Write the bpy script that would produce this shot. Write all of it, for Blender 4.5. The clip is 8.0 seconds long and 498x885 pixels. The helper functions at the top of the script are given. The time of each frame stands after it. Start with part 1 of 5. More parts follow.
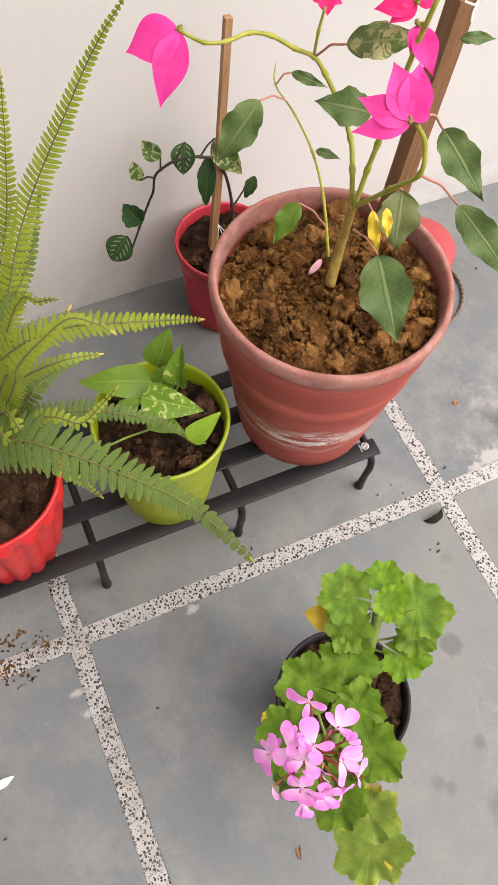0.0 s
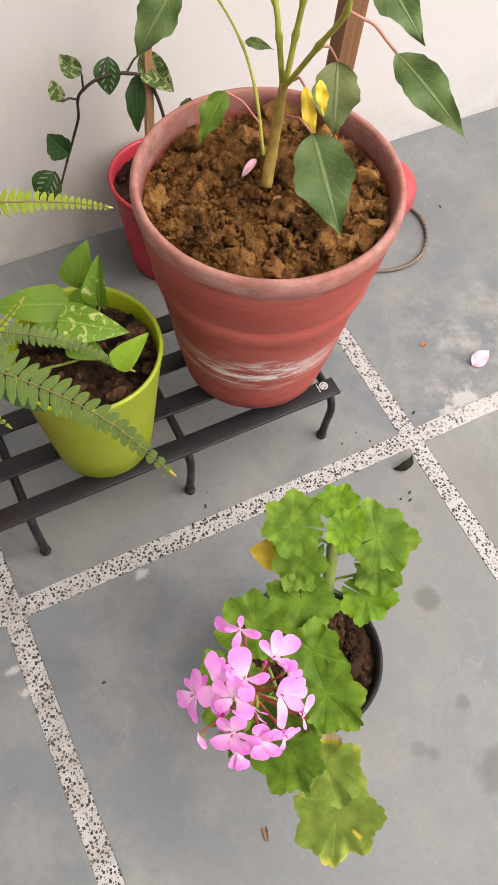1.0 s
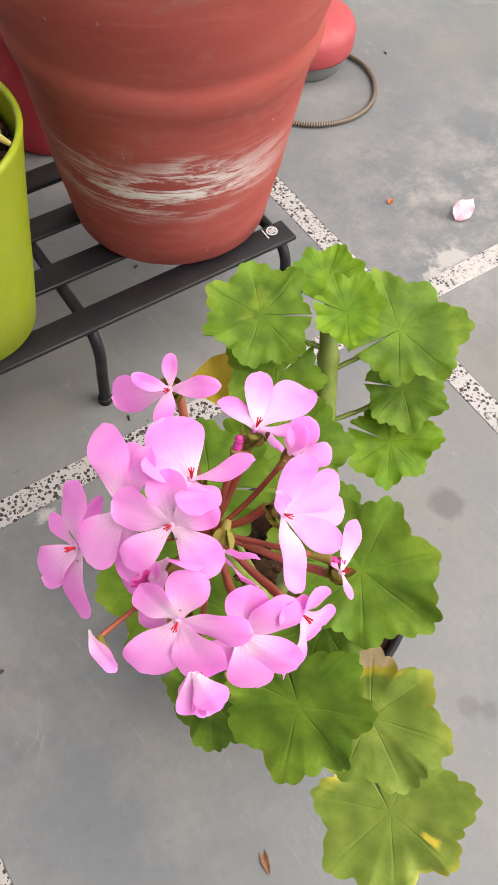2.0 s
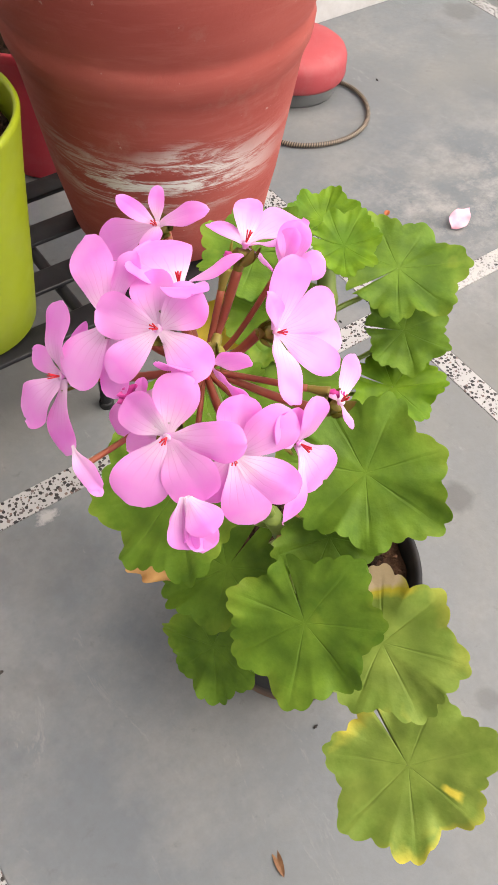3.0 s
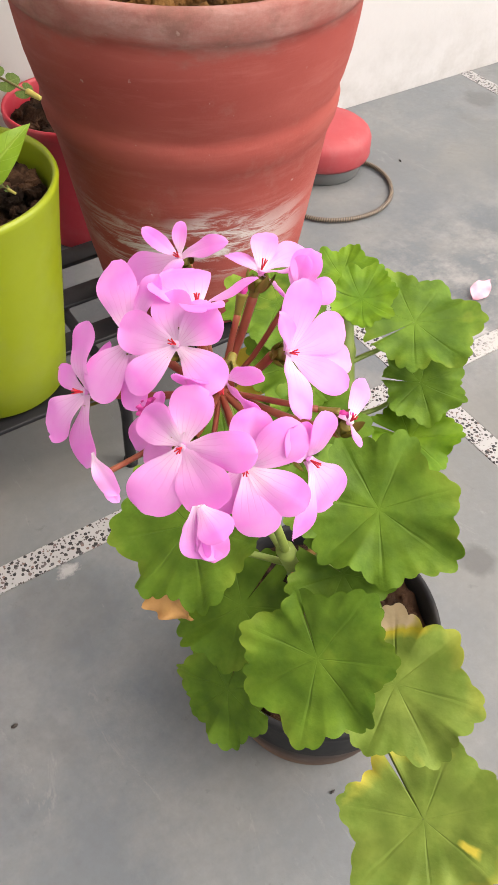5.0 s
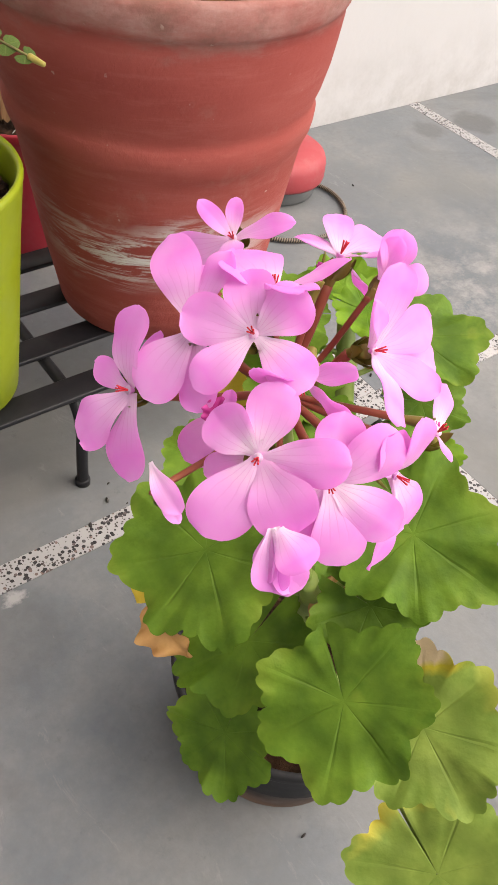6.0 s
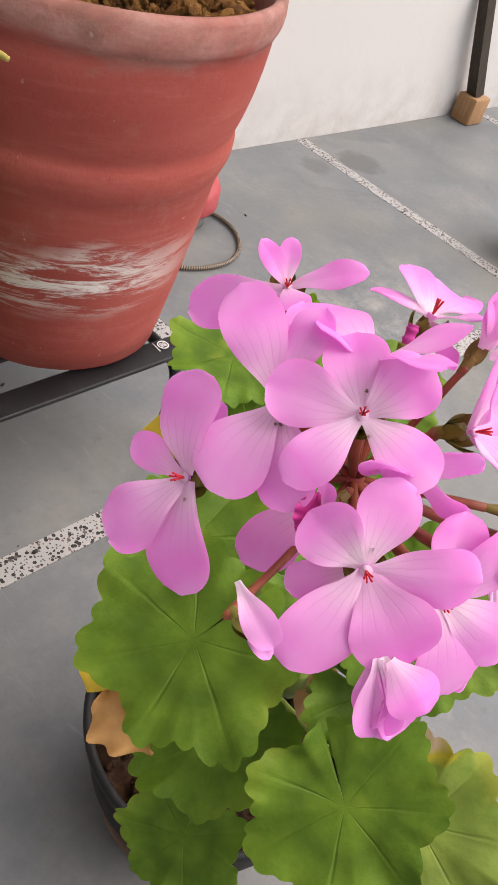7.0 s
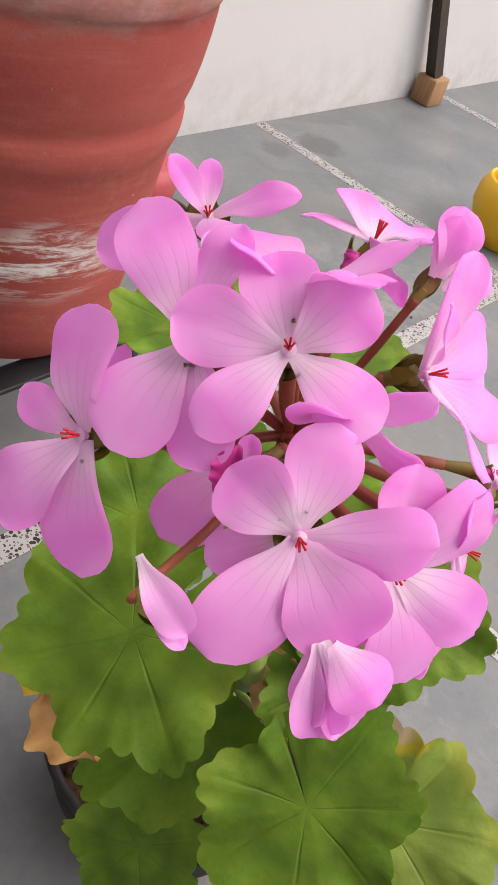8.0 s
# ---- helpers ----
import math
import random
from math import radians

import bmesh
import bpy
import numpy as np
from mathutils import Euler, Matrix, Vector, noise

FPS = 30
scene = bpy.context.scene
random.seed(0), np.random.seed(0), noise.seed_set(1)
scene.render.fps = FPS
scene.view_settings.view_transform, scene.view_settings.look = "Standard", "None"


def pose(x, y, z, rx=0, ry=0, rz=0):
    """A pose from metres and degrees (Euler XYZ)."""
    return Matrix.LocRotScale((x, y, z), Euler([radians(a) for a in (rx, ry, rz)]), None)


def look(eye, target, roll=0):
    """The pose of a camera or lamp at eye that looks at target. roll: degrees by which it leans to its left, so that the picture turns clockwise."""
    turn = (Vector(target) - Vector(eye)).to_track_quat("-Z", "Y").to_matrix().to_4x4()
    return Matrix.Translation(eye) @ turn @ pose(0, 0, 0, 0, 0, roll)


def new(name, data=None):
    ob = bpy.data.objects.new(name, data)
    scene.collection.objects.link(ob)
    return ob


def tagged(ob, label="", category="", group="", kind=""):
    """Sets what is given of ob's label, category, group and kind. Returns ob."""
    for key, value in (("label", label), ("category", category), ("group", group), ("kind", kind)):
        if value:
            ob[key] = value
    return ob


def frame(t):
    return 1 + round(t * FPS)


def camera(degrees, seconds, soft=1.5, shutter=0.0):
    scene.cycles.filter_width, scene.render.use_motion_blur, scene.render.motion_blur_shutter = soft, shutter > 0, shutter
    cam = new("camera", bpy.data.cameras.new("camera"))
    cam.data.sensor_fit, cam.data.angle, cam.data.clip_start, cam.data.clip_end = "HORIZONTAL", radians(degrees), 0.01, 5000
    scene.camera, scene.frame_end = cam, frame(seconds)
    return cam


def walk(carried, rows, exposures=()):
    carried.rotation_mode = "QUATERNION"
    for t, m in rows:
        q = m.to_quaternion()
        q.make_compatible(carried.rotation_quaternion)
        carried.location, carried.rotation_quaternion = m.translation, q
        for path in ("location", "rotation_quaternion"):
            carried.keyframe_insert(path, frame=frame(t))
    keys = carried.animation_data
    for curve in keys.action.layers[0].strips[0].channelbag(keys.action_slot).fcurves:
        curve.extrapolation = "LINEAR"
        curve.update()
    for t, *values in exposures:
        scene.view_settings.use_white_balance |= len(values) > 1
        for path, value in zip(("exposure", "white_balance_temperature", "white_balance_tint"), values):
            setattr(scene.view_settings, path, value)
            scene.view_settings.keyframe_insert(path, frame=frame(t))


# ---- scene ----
cam = camera(35.2, 8.0)
PATH = [
    (0, (-0.557, -0.331, 1.134), (-0.084, 0.493, -0.626), 6.9),
    (0.2, (-0.554, -0.373, 1.127), (-0.07, 0.468, -0.622), 7.0),
    (0.5, (-0.543, -0.395, 1.11), (-0.061, 0.449, -0.639), 6.8),
    (0.8, (-0.526, -0.391, 1.062), (-0.03, 0.447, -0.685), 6.1),
    (1, (-0.515, -0.381, 1.002), (-0.005, 0.449, -0.745), 5.8),
    (1.2, (-0.51, -0.377, 0.939), (0.044, 0.442, -0.8), 6.4),
    (1.5, (-0.501, -0.371, 0.822), (0.114, 0.418, -0.91), 7.7),
    (1.8, (-0.494, -0.37, 0.717), (0.156, 0.424, -1.0), 6.6),
    (2, (-0.495, -0.373, 0.67), (0.165, 0.429, -1.039), 6.2),
    (2.2, (-0.502, -0.385, 0.653), (0.18, 0.451, -1.031), 4.8),
    (3.3, (-0.518, -0.422, 0.625), (0.208, 0.515, -0.986), 3.5),
    (3.5, (-0.52, -0.427, 0.63), (0.212, 0.522, -0.971), 3.5),
    (4, (-0.529, -0.429, 0.634), (0.205, 0.566, -0.938), 3.0),
    (4.5, (-0.525, -0.432, 0.629), (0.196, 0.607, -0.92), 1.6),
    (4.7, (-0.522, -0.432, 0.627), (0.19, 0.639, -0.905), 1.1),
    (5.8, (-0.537, -0.408, 0.606), (0.371, 0.636, -0.839), 7.8),
    (6, (-0.541, -0.396, 0.596), (0.386, 0.621, -0.855), 8.7),
    (6.2, (-0.547, -0.385, 0.589), (0.426, 0.609, -0.849), 10.6),
    (6.5, (-0.558, -0.371, 0.59), (0.563, 0.529, -0.801), 15.9),
    (6.8, (-0.554, -0.354, 0.58), (0.626, 0.518, -0.78), 17.6),
    (7, (-0.55, -0.344, 0.573), (0.667, 0.489, -0.777), 18.8),
    (7.2, (-0.541, -0.342, 0.569), (0.683, 0.465, -0.791), 19.3),
    (7.5, (-0.53, -0.347, 0.563), (0.72, 0.429, -0.792), 20.2),
    (8, (-0.532, -0.345, 0.555), (0.727, 0.433, -0.791), 18.7),
]
walk(cam, [(t, look(eye, target, roll)) for t, eye, target, roll in PATH], [(0.0, 1.10, 7000, 11), (4.7, 1.16, 7050, 11), (6.2, 0.98, 7050, 12), (8.0, 0.74, 6900, 14)])

SKY, SUN, SUN_UP, SUN_TURN, SUN_WIDE = 0.15, 2.0, 57.0, 137.0, 100.0

# ---- light ----
world = bpy.data.worlds.new("sky")
world.use_nodes = True
scene.world = world
wn = world.node_tree.nodes
sky = wn.new("ShaderNodeTexSky")
sky.sky_type, sky.sun_disc = "NISHITA", False
sky.sun_elevation, sky.sun_rotation = radians(SUN_UP), radians(SUN_TURN)
sky.air_density, sky.dust_density, sky.ozone_density = 1.0, 3.0, 1.0
world.node_tree.links.new(sky.outputs[0], wn["Background"].inputs[0])
wn["Background"].inputs[1].default_value = SKY
sun_data = bpy.data.lights.new("sun", "SUN")
sun_data.energy, sun_data.angle, sun_data.color = SUN, radians(SUN_WIDE), (1.0, 0.96, 0.91)
sun = new("sun", sun_data)
sd = Vector((math.sin(radians(SUN_TURN)) * math.cos(radians(SUN_UP)), math.cos(radians(SUN_TURN)) * math.cos(radians(SUN_UP)), math.sin(radians(SUN_UP))))
sun.matrix_world = look(sd * 10, (0, 0, 0))


# ---- materials ----
class Nodes:
    """A node material in the making."""

    def __init__(self, name, rough=0.6, metal=0.0, spec=0.5):
        self.mat = bpy.data.materials.new(name)
        self.mat.use_nodes = True
        self.tree = self.mat.node_tree
        self.bsdf = self.tree.nodes["Principled BSDF"]
        self.bsdf.inputs["Roughness"].default_value = rough
        self.bsdf.inputs["Metallic"].default_value = metal
        self.bsdf.inputs["Specular IOR Level"].default_value = spec
        self.coord = self.tree.nodes.new("ShaderNodeTexCoord")
        self.space = self.coord.outputs["Object"]

    def link(self, a, b):
        self.tree.links.new(a, b)

    def noise(self, scale, detail=4.0, rough=0.55, space=None, distort=0.0):
        n = self.tree.nodes.new("ShaderNodeTexNoise")
        n.inputs["Scale"].default_value, n.inputs["Detail"].default_value = scale, detail
        n.inputs["Roughness"].default_value, n.inputs["Distortion"].default_value = rough, distort
        self.link(space or self.space, n.inputs["Vector"])
        return n.outputs["Fac"]

    def voronoi(self, scale, feature="F1", space=None):
        n = self.tree.nodes.new("ShaderNodeTexVoronoi")
        n.feature = feature
        n.inputs["Scale"].default_value = scale
        self.link(space or self.space, n.inputs["Vector"])
        return n

    def ramp(self, fac, *stops):
        n = self.tree.nodes.new("ShaderNodeValToRGB")
        els = n.color_ramp.elements
        while len(els) < len(stops):
            els.new(0.5)
        for e, (p, c) in zip(els, stops):
            e.position = p
            e.color = (c, c, c, 1) if isinstance(c, (int, float)) else (*c, 1)
        self.link(fac, n.inputs[0])
        return n.outputs[0]

    def math(self, op, a, b=0.5, clamp=False):
        n = self.tree.nodes.new("ShaderNodeMath")
        n.operation, n.use_clamp = op, clamp
        for k, v in enumerate((a, b)):
            if isinstance(v, (int, float)):
                n.inputs[k].default_value = v
            else:
                self.link(v, n.inputs[k])
        return n.outputs[0]

    def mix(self, fac, a, b, blend="MIX"):
        n = self.tree.nodes.new("ShaderNodeMix")
        n.data_type, n.blend_type = "RGBA", blend
        for k, v in ((0, fac), (6, a), (7, b)):
            if isinstance(v, tuple):
                n.inputs[k].default_value = (*v, 1)
            elif isinstance(v, (int, float)):
                n.inputs[k].default_value = v
            else:
                self.link(v, n.inputs[k])
        return n.outputs[2]

    def random(self):
        return self.tree.nodes.new("ShaderNodeObjectInfo").outputs["Random"]

    def uv(self):
        n = self.tree.nodes.new("ShaderNodeSeparateXYZ")
        self.link(self.coord.outputs["UV"], n.inputs[0])
        return n.outputs[0], n.outputs[1]

    def axis(self):
        n = self.tree.nodes.new("ShaderNodeSeparateXYZ")
        self.link(self.space, n.inputs[0])
        return n.outputs

    def world_space(self):
        g = self.tree.nodes.new("ShaderNodeNewGeometry")
        self.space = g.outputs["Position"]
        return self

    def stretch(self, x, y, z):
        n = self.tree.nodes.new("ShaderNodeMapping")
        n.inputs["Scale"].default_value = (x, y, z)
        self.link(self.space, n.inputs["Vector"])
        return n.outputs[0]

    def color(self, c):
        if isinstance(c, tuple):
            self.bsdf.inputs["Base Color"].default_value = (*c, 1)
        else:
            self.link(c, self.bsdf.inputs["Base Color"])
        return self

    def rough(self, r):
        self.link(r, self.bsdf.inputs["Roughness"])
        return self

    def bump(self, height, strength=0.3, distance=0.002):
        n = self.tree.nodes.new("ShaderNodeBump")
        n.inputs["Strength"].default_value, n.inputs["Distance"].default_value = strength, distance
        self.link(height, n.inputs["Height"])
        self.link(n.outputs[0], self.bsdf.inputs["Normal"])
        return self

    def leafy(self, amount, color_scale=1.0):
        """Lets light through, as thin leaves and petals do."""
        t = self.tree.nodes.new("ShaderNodeBsdfTranslucent")
        m = self.tree.nodes.new("ShaderNodeMixShader")
        m.inputs[0].default_value = amount
        out = self.tree.nodes["Material Output"]
        src = self.bsdf.inputs["Base Color"]
        if src.is_linked:
            self.link(src.links[0].from_socket, t.inputs[0])
        else:
            t.inputs[0].default_value = src.default_value
        self.link(self.bsdf.outputs[0], m.inputs[1])
        self.link(t.outputs[0], m.inputs[2])
        self.link(m.outputs[0], out.inputs[0])
        return self


# damp and oily spots: x, y, radius, strength
STAINS = ((-0.1124, -0.2182, 0.017, 0.6), (-0.146, -0.3504, 0.010, 0.5), (-0.225, -0.372, 0.010, 0.45), (-0.212, -0.385, 0.008, 0.45), (-0.150, -0.437, 0.030, 0.5), (-0.05, -0.10, 0.010, 0.25), (0.665, 0.455, 0.045, 0.6), (0.56, 0.47, 0.03, 0.45), (0.14, 0.10, 0.02, 0.2), (-0.46, -0.06, 0.05, 0.25))

LIME = ((-0.633, -0.071, 0.009), (-0.627, -0.103, 0.009), (-0.442, -0.023, 0.011), (0.109, 0.026, 0.030), (0.076, 0.012, 0.020))


def cement():
    n = Nodes("cement_floor", 0.55, spec=0.35).world_space()
    big, mid, fine = n.noise(1.6, 5, 0.6), n.noise(9, 6, 0.65), n.noise(120, 4, 0.7)
    c = n.ramp(big, (0.3, (0.108, 0.126, 0.142)), (0.7, (0.180, 0.192, 0.196)))
    c = n.mix(n.ramp(mid, (0.44, 0.0), (0.68, 0.75)), c, (0.232, 0.234, 0.226))
    c = n.mix(n.ramp(n.noise(4.2, 5, 0.7, distort=0.6), (0.56, 0.0), (0.68, 0.5)), c, (0.0897, 0.0946, 0.1))
    c = n.mix(n.math("MULTIPLY", n.ramp(fine, (0.35, 0.0), (0.65, 1.0)), 0.22), c, (0.106, 0.106, 0.1))
    c = n.mix(n.ramp(n.noise(2.4, 3, 0.55), (0.46, 0.0), (0.66, 0.55)), c, (0.178, 0.176, 0.158))
    x, y, z = n.axis()
    # lime spilt along the joint beyond the crossing
    band = n.math("MULTIPLY", n.ramp(n.math("ABSOLUTE", n.math("SUBTRACT", x, 0.25)), (0.1, 1.0), (0.34, 0.0)), n.ramp(n.math("ABSOLUTE", n.math("SUBTRACT", y, 0.085)), (0.03, 1.0), (0.2, 0.0)))
    spill = n.math("MULTIPLY", n.ramp(n.noise(13, 8, 0.8), (0.46, 0.0), (0.64, 1.0)), band)
    c = n.mix(n.math("MULTIPLY", spill, 0.7), c, (0.328, 0.317, 0.297))
    for sx, sy, r, k in STAINS:
        away = n.math("SQRT", n.math("ADD", n.math("POWER", n.math("SUBTRACT", x, sx), 2.0), n.math("POWER", n.math("SUBTRACT", y, sy), 2.0)))
        away = n.math("ADD", away, n.math("MULTIPLY", n.math("SUBTRACT", n.noise(45, 4), 0.5), r * 1.1))
        c = n.mix(n.ramp(away, (r * 0.7, k), (r * 1.15, 0.0)), c, (0.0792, 0.0792, 0.0765))
    for sx, sy, r in LIME:
        away = n.math("SQRT", n.math("ADD", n.math("POWER", n.math("SUBTRACT", x, sx), 2.0), n.math("POWER", n.math("MULTIPLY", n.math("SUBTRACT", y, sy), 1.5), 2.0)))
        away = n.math("ADD", away, n.math("MULTIPLY", n.math("SUBTRACT", n.noise(60, 6, 0.75), 0.5), r * 3.0))
        c = n.mix(n.ramp(away, (r * 0.5, 0.85), (r * 1.0, 0.0)), c, (0.36, 0.355, 0.345))
    scratch = n.ramp(n.noise(30, 8, 0.8, space=n.stretch(1, 0.25, 1), distort=1.5), (0.60, 0.0), (0.68, 0.55))
    c = n.mix(scratch, c, (0.245, 0.245, 0.238))
    c = n.mix(n.ramp(n.noise(48, 7, 0.75), (0.60, 0.0), (0.70, 0.45)), c, (0.098, 0.100, 0.098))
    n.color(c).rough(n.ramp(mid, (0.3, 0.4), (0.7, 0.68)))
    return n.bump(n.math("ADD", fine, mid), 0.25, 0.0012).mat


def terrazzo():
    n = Nodes("terrazzo_strip", 0.5, spec=0.4).world_space()
    warp = n.noise(60, 2)
    v1, v2 = n.voronoi(240), n.voronoi(440)
    base = n.mix(n.noise(14, 4), (0.307, 0.305, 0.3), (0.408, 0.404, 0.4))
    keep1 = n.tree.nodes.new("ShaderNodeSeparateColor")
    n.link(v1.outputs["Color"], keep1.inputs[0])
    keep2 = n.tree.nodes.new("ShaderNodeSeparateColor")
    n.link(v2.outputs["Color"], keep2.inputs[0])
    d1 = n.math("ADD", v1.outputs["Distance"], n.math("MULTIPLY", n.math("SUBTRACT", warp, 0.5), 0.35))
    chip1 = n.math("MULTIPLY", n.math("LESS_THAN", d1, 0.43), n.math("GREATER_THAN", keep1.outputs[0], 0.36))
    chip2 = n.math("MULTIPLY", n.math("LESS_THAN", v2.outputs["Distance"], 0.4), n.math("GREATER_THAN", keep2.outputs[0], 0.60))
    tone1 = n.ramp(keep1.outputs[2], (0.0, (0.012, 0.012, 0.0132)), (0.45, (0.03, 0.027, 0.027)), (0.62, (0.0957, 0.06, 0.051)), (0.8, (0.18, 0.12, 0.102)), (1.0, (0.06, 0.06, 0.066)))
    c = n.mix(chip2, base, (0.072, 0.06, 0.0569))
    c = n.mix(chip1, c, tone1)
    x, y, z = n.axis()
    dirt = n.math("MULTIPLY", n.ramp(n.math("MULTIPLY", x, -1.0), (0.42, 0.0), (0.72, 1.0)), n.ramp(n.noise(22, 5), (0.45, 0.0), (0.7, 0.75)))
    c = n.mix(dirt, c, (0.102, 0.0838, 0.06))
    c = n.mix(n.math("MULTIPLY", n.ramp(n.math("ABSOLUTE", n.math("SUBTRACT", x, 0.2)), (0.06, 1.0), (0.2, 0.0)), n.ramp(n.noise(30, 6), (0.4, 0.0), (0.55, 0.85))), c, (0.42, 0.413, 0.396))
    return n.color(c).bump(n.math("ADD", chip1, n.noise(200, 3)), 0.15, 0.0006).mat


def plaster():
    n = Nodes("wall_plaster", 0.8, spec=0.25).world_space()
    big, fine = n.noise(1.3, 4), n.noise(60, 5, 0.7)
    c = n.mix(n.ramp(big, (0.3, 0.0), (0.7, 1.0)), (0.521, 0.511, 0.498), (0.547, 0.533, 0.521))
    c = n.mix(n.ramp(n.noise(7, 7, 0.75), (0.60, 0.0), (0.74, 0.3)), c, (0.442, 0.43, 0.41))
    x, y, z = n.axis()
    splash = n.math("MULTIPLY", n.ramp(z, (0.0, 1.0), (0.14, 0.0)), n.ramp(n.noise(18, 6, 0.7), (0.4, 0.0), (0.75, 0.7)))
    c = n.mix(splash, c, (0.339, 0.319, 0.293))
    return n.color(c).bump(n.math("ADD", fine, n.math("MULTIPLY", n.noise(9, 3), 2.0)), 0.22, 0.002).mat


def terracotta():
    n = Nodes("terracotta_paint", 0.7, spec=0.2).world_space()
    x, y, z = n.axis()
    c = n.mix(n.ramp(n.noise(7, 5, space=n.stretch(1, 1, 3)), (0.3, 0.0), (0.7, 1.0)), (0.285, 0.057, 0.046), (0.365, 0.087, 0.070))
    c = n.mix(n.ramp(n.noise(38, 6, 0.7, space=n.stretch(0.4, 0.4, 3.0)), (0.5, 0.0), (0.75, 0.5)), c, (0.42, 0.130, 0.105))
    c = n.mix(n.ramp(n.noise(16, 6, 0.75), (0.58, 0.0), (0.75, 0.45)), c, (0.36, 0.18, 0.14))
    lime = n.noise(21, 9, 0.80, space=n.stretch(0.55, 0.55, 4.2), distort=0.6)
    drift = n.math("MULTIPLY", n.math("SUBTRACT", n.noise(8, 3), 0.5), 0.075)
    zone = n.ramp(n.math("ABSOLUTE", n.math("SUBTRACT", n.math("ADD", z, drift), 0.226)), (0.010, 1.0), (0.040, 0.0))
    near = n.math("SQRT", n.math("ADD", n.math("POWER", n.math("ADD", x, 0.246), 2.0), n.math("POWER", n.math("SUBTRACT", y, 0.066), 2.0)))
    zone = n.math("MULTIPLY", zone, n.ramp(near, (0.03, 1.0), (0.115, 0.1)))
    c = n.mix(n.math("MULTIPLY", n.ramp(lime, (0.47, 0.0), (0.56, 1.0)), zone), c, (0.66, 0.62, 0.59))
    dusty = n.math("MULTIPLY", n.ramp(n.math("ADD", z, n.math("MULTIPLY", n.noise(22, 7, 0.7, space=n.stretch(0.6, 0.6, 2.0)), 0.06)), (0.425, 0.0), (0.440, 1.0)), n.ramp(n.noise(14, 6, 0.7), (0.3, 0.45), (0.65, 0.95)))
    c = n.mix(dusty, c, n.mix(n.ramp(n.noise(26, 7, 0.75, space=n.stretch(1, 1, 2.5)), (0.38, 0.0), (0.64, 1.0)), (0.285, 0.130, 0.108), (0.400, 0.235, 0.205)))
    c = n.mix(n.math("MULTIPLY", dusty, n.ramp(n.noise(55, 5, 0.7), (0.48, 0.0), (0.66, 0.75))), c, (0.20, 0.098, 0.075))
    c = n.mix(n.ramp(n.noise(110, 3, 0.6), (0.71, 0.0), (0.76, 0.5)), c, (0.50, 0.36, 0.31))
    return n.color(c).rough(n.ramp(lime, (0.3, 0.64), (0.7, 0.88))).bump(n.math("ADD", n.noise(150, 6, 0.7), n.noise(24, 5, 0.7, space=n.stretch(0.4, 0.4, 3.0))), 0.38, 0.0016).mat


def plastic(name, c, rough=0.38, dust=(0.351, 0.312, 0.265), amount=0.3):
    n = Nodes(name, rough, spec=0.5)
    k = n.mix(n.ramp(n.noise(22, 6, 0.7), (0.5, 0.0), (0.8, amount)), c, dust)
    k = n.mix(n.ramp(n.noise(6, 3), (0.3, 0.0), (0.7, 0.25)), k, tuple(v * 0.7 for v in c))
    return n.color(k).rough(n.ramp(n.noise(30, 4), (0.3, rough), (0.7, rough + 0.2))).bump(n.noise(80, 3), 0.06, 0.001).mat


def black_pot_plastic():
    n = Nodes("black_plastic", 0.6, spec=0.3).world_space()
    x, y, z = n.axis()
    c = n.mix(n.ramp(n.noise(24, 6, 0.7), (0.5, 0.0), (0.8, 0.4)), (0.0125, 0.0125, 0.014), (0.078, 0.0663, 0.0546))
    smear = n.math("MULTIPLY", n.ramp(z, (0.008, 1.0), (0.045, 0.0)), n.ramp(n.noise(14, 5), (0.3, 0.3), (0.6, 1.0)))
    c = n.mix(smear, c, (0.203, 0.117, 0.078))
    return n.color(c).rough(n.ramp(n.noise(30, 4), (0.3, 0.55), (0.7, 0.8))).bump(n.noise(80, 3), 0.06, 0.001).mat


def earth(name, a, b, d):
    n = Nodes(name, 0.95, spec=0.1).world_space()
    c = n.ramp(n.noise(55, 6, 0.7), (0.3, a), (0.52, b), (0.75, d))
    c = n.mix(n.ramp(n.random(), (0.0, 0.0), (0.5, 0.12), (1.0, 0.75)), c, d)
    c = n.mix(n.ramp(n.noise(26, 4), (0.48, 0.0), (0.62, 0.75)), c, a)
    return n.color(c).bump(n.noise(420, 7, 0.8), 1.0, 0.004).mat


def black_metal():
    n = Nodes("black_enamel", 0.5, spec=0.3)
    c = n.mix(n.ramp(n.noise(40, 6, 0.7), (0.52, 0.0), (0.75, 0.4)), (0.009, 0.009, 0.011), (0.034, 0.032, 0.032))
    return n.color(c).rough(n.ramp(n.noise(25, 4), (0.3, 0.35), (0.7, 0.62))).bump(n.noise(120, 3), 0.15, 0.0006).mat


def wood(name, a, b):
    n = Nodes(name, 0.6, spec=0.3)
    g = n.noise(30, 6, 0.65, space=n.stretch(6, 6, 0.35), distort=1.0)
    return n.color(n.ramp(g, (0.3, a), (0.7, b))).bump(g, 0.3, 0.001).mat


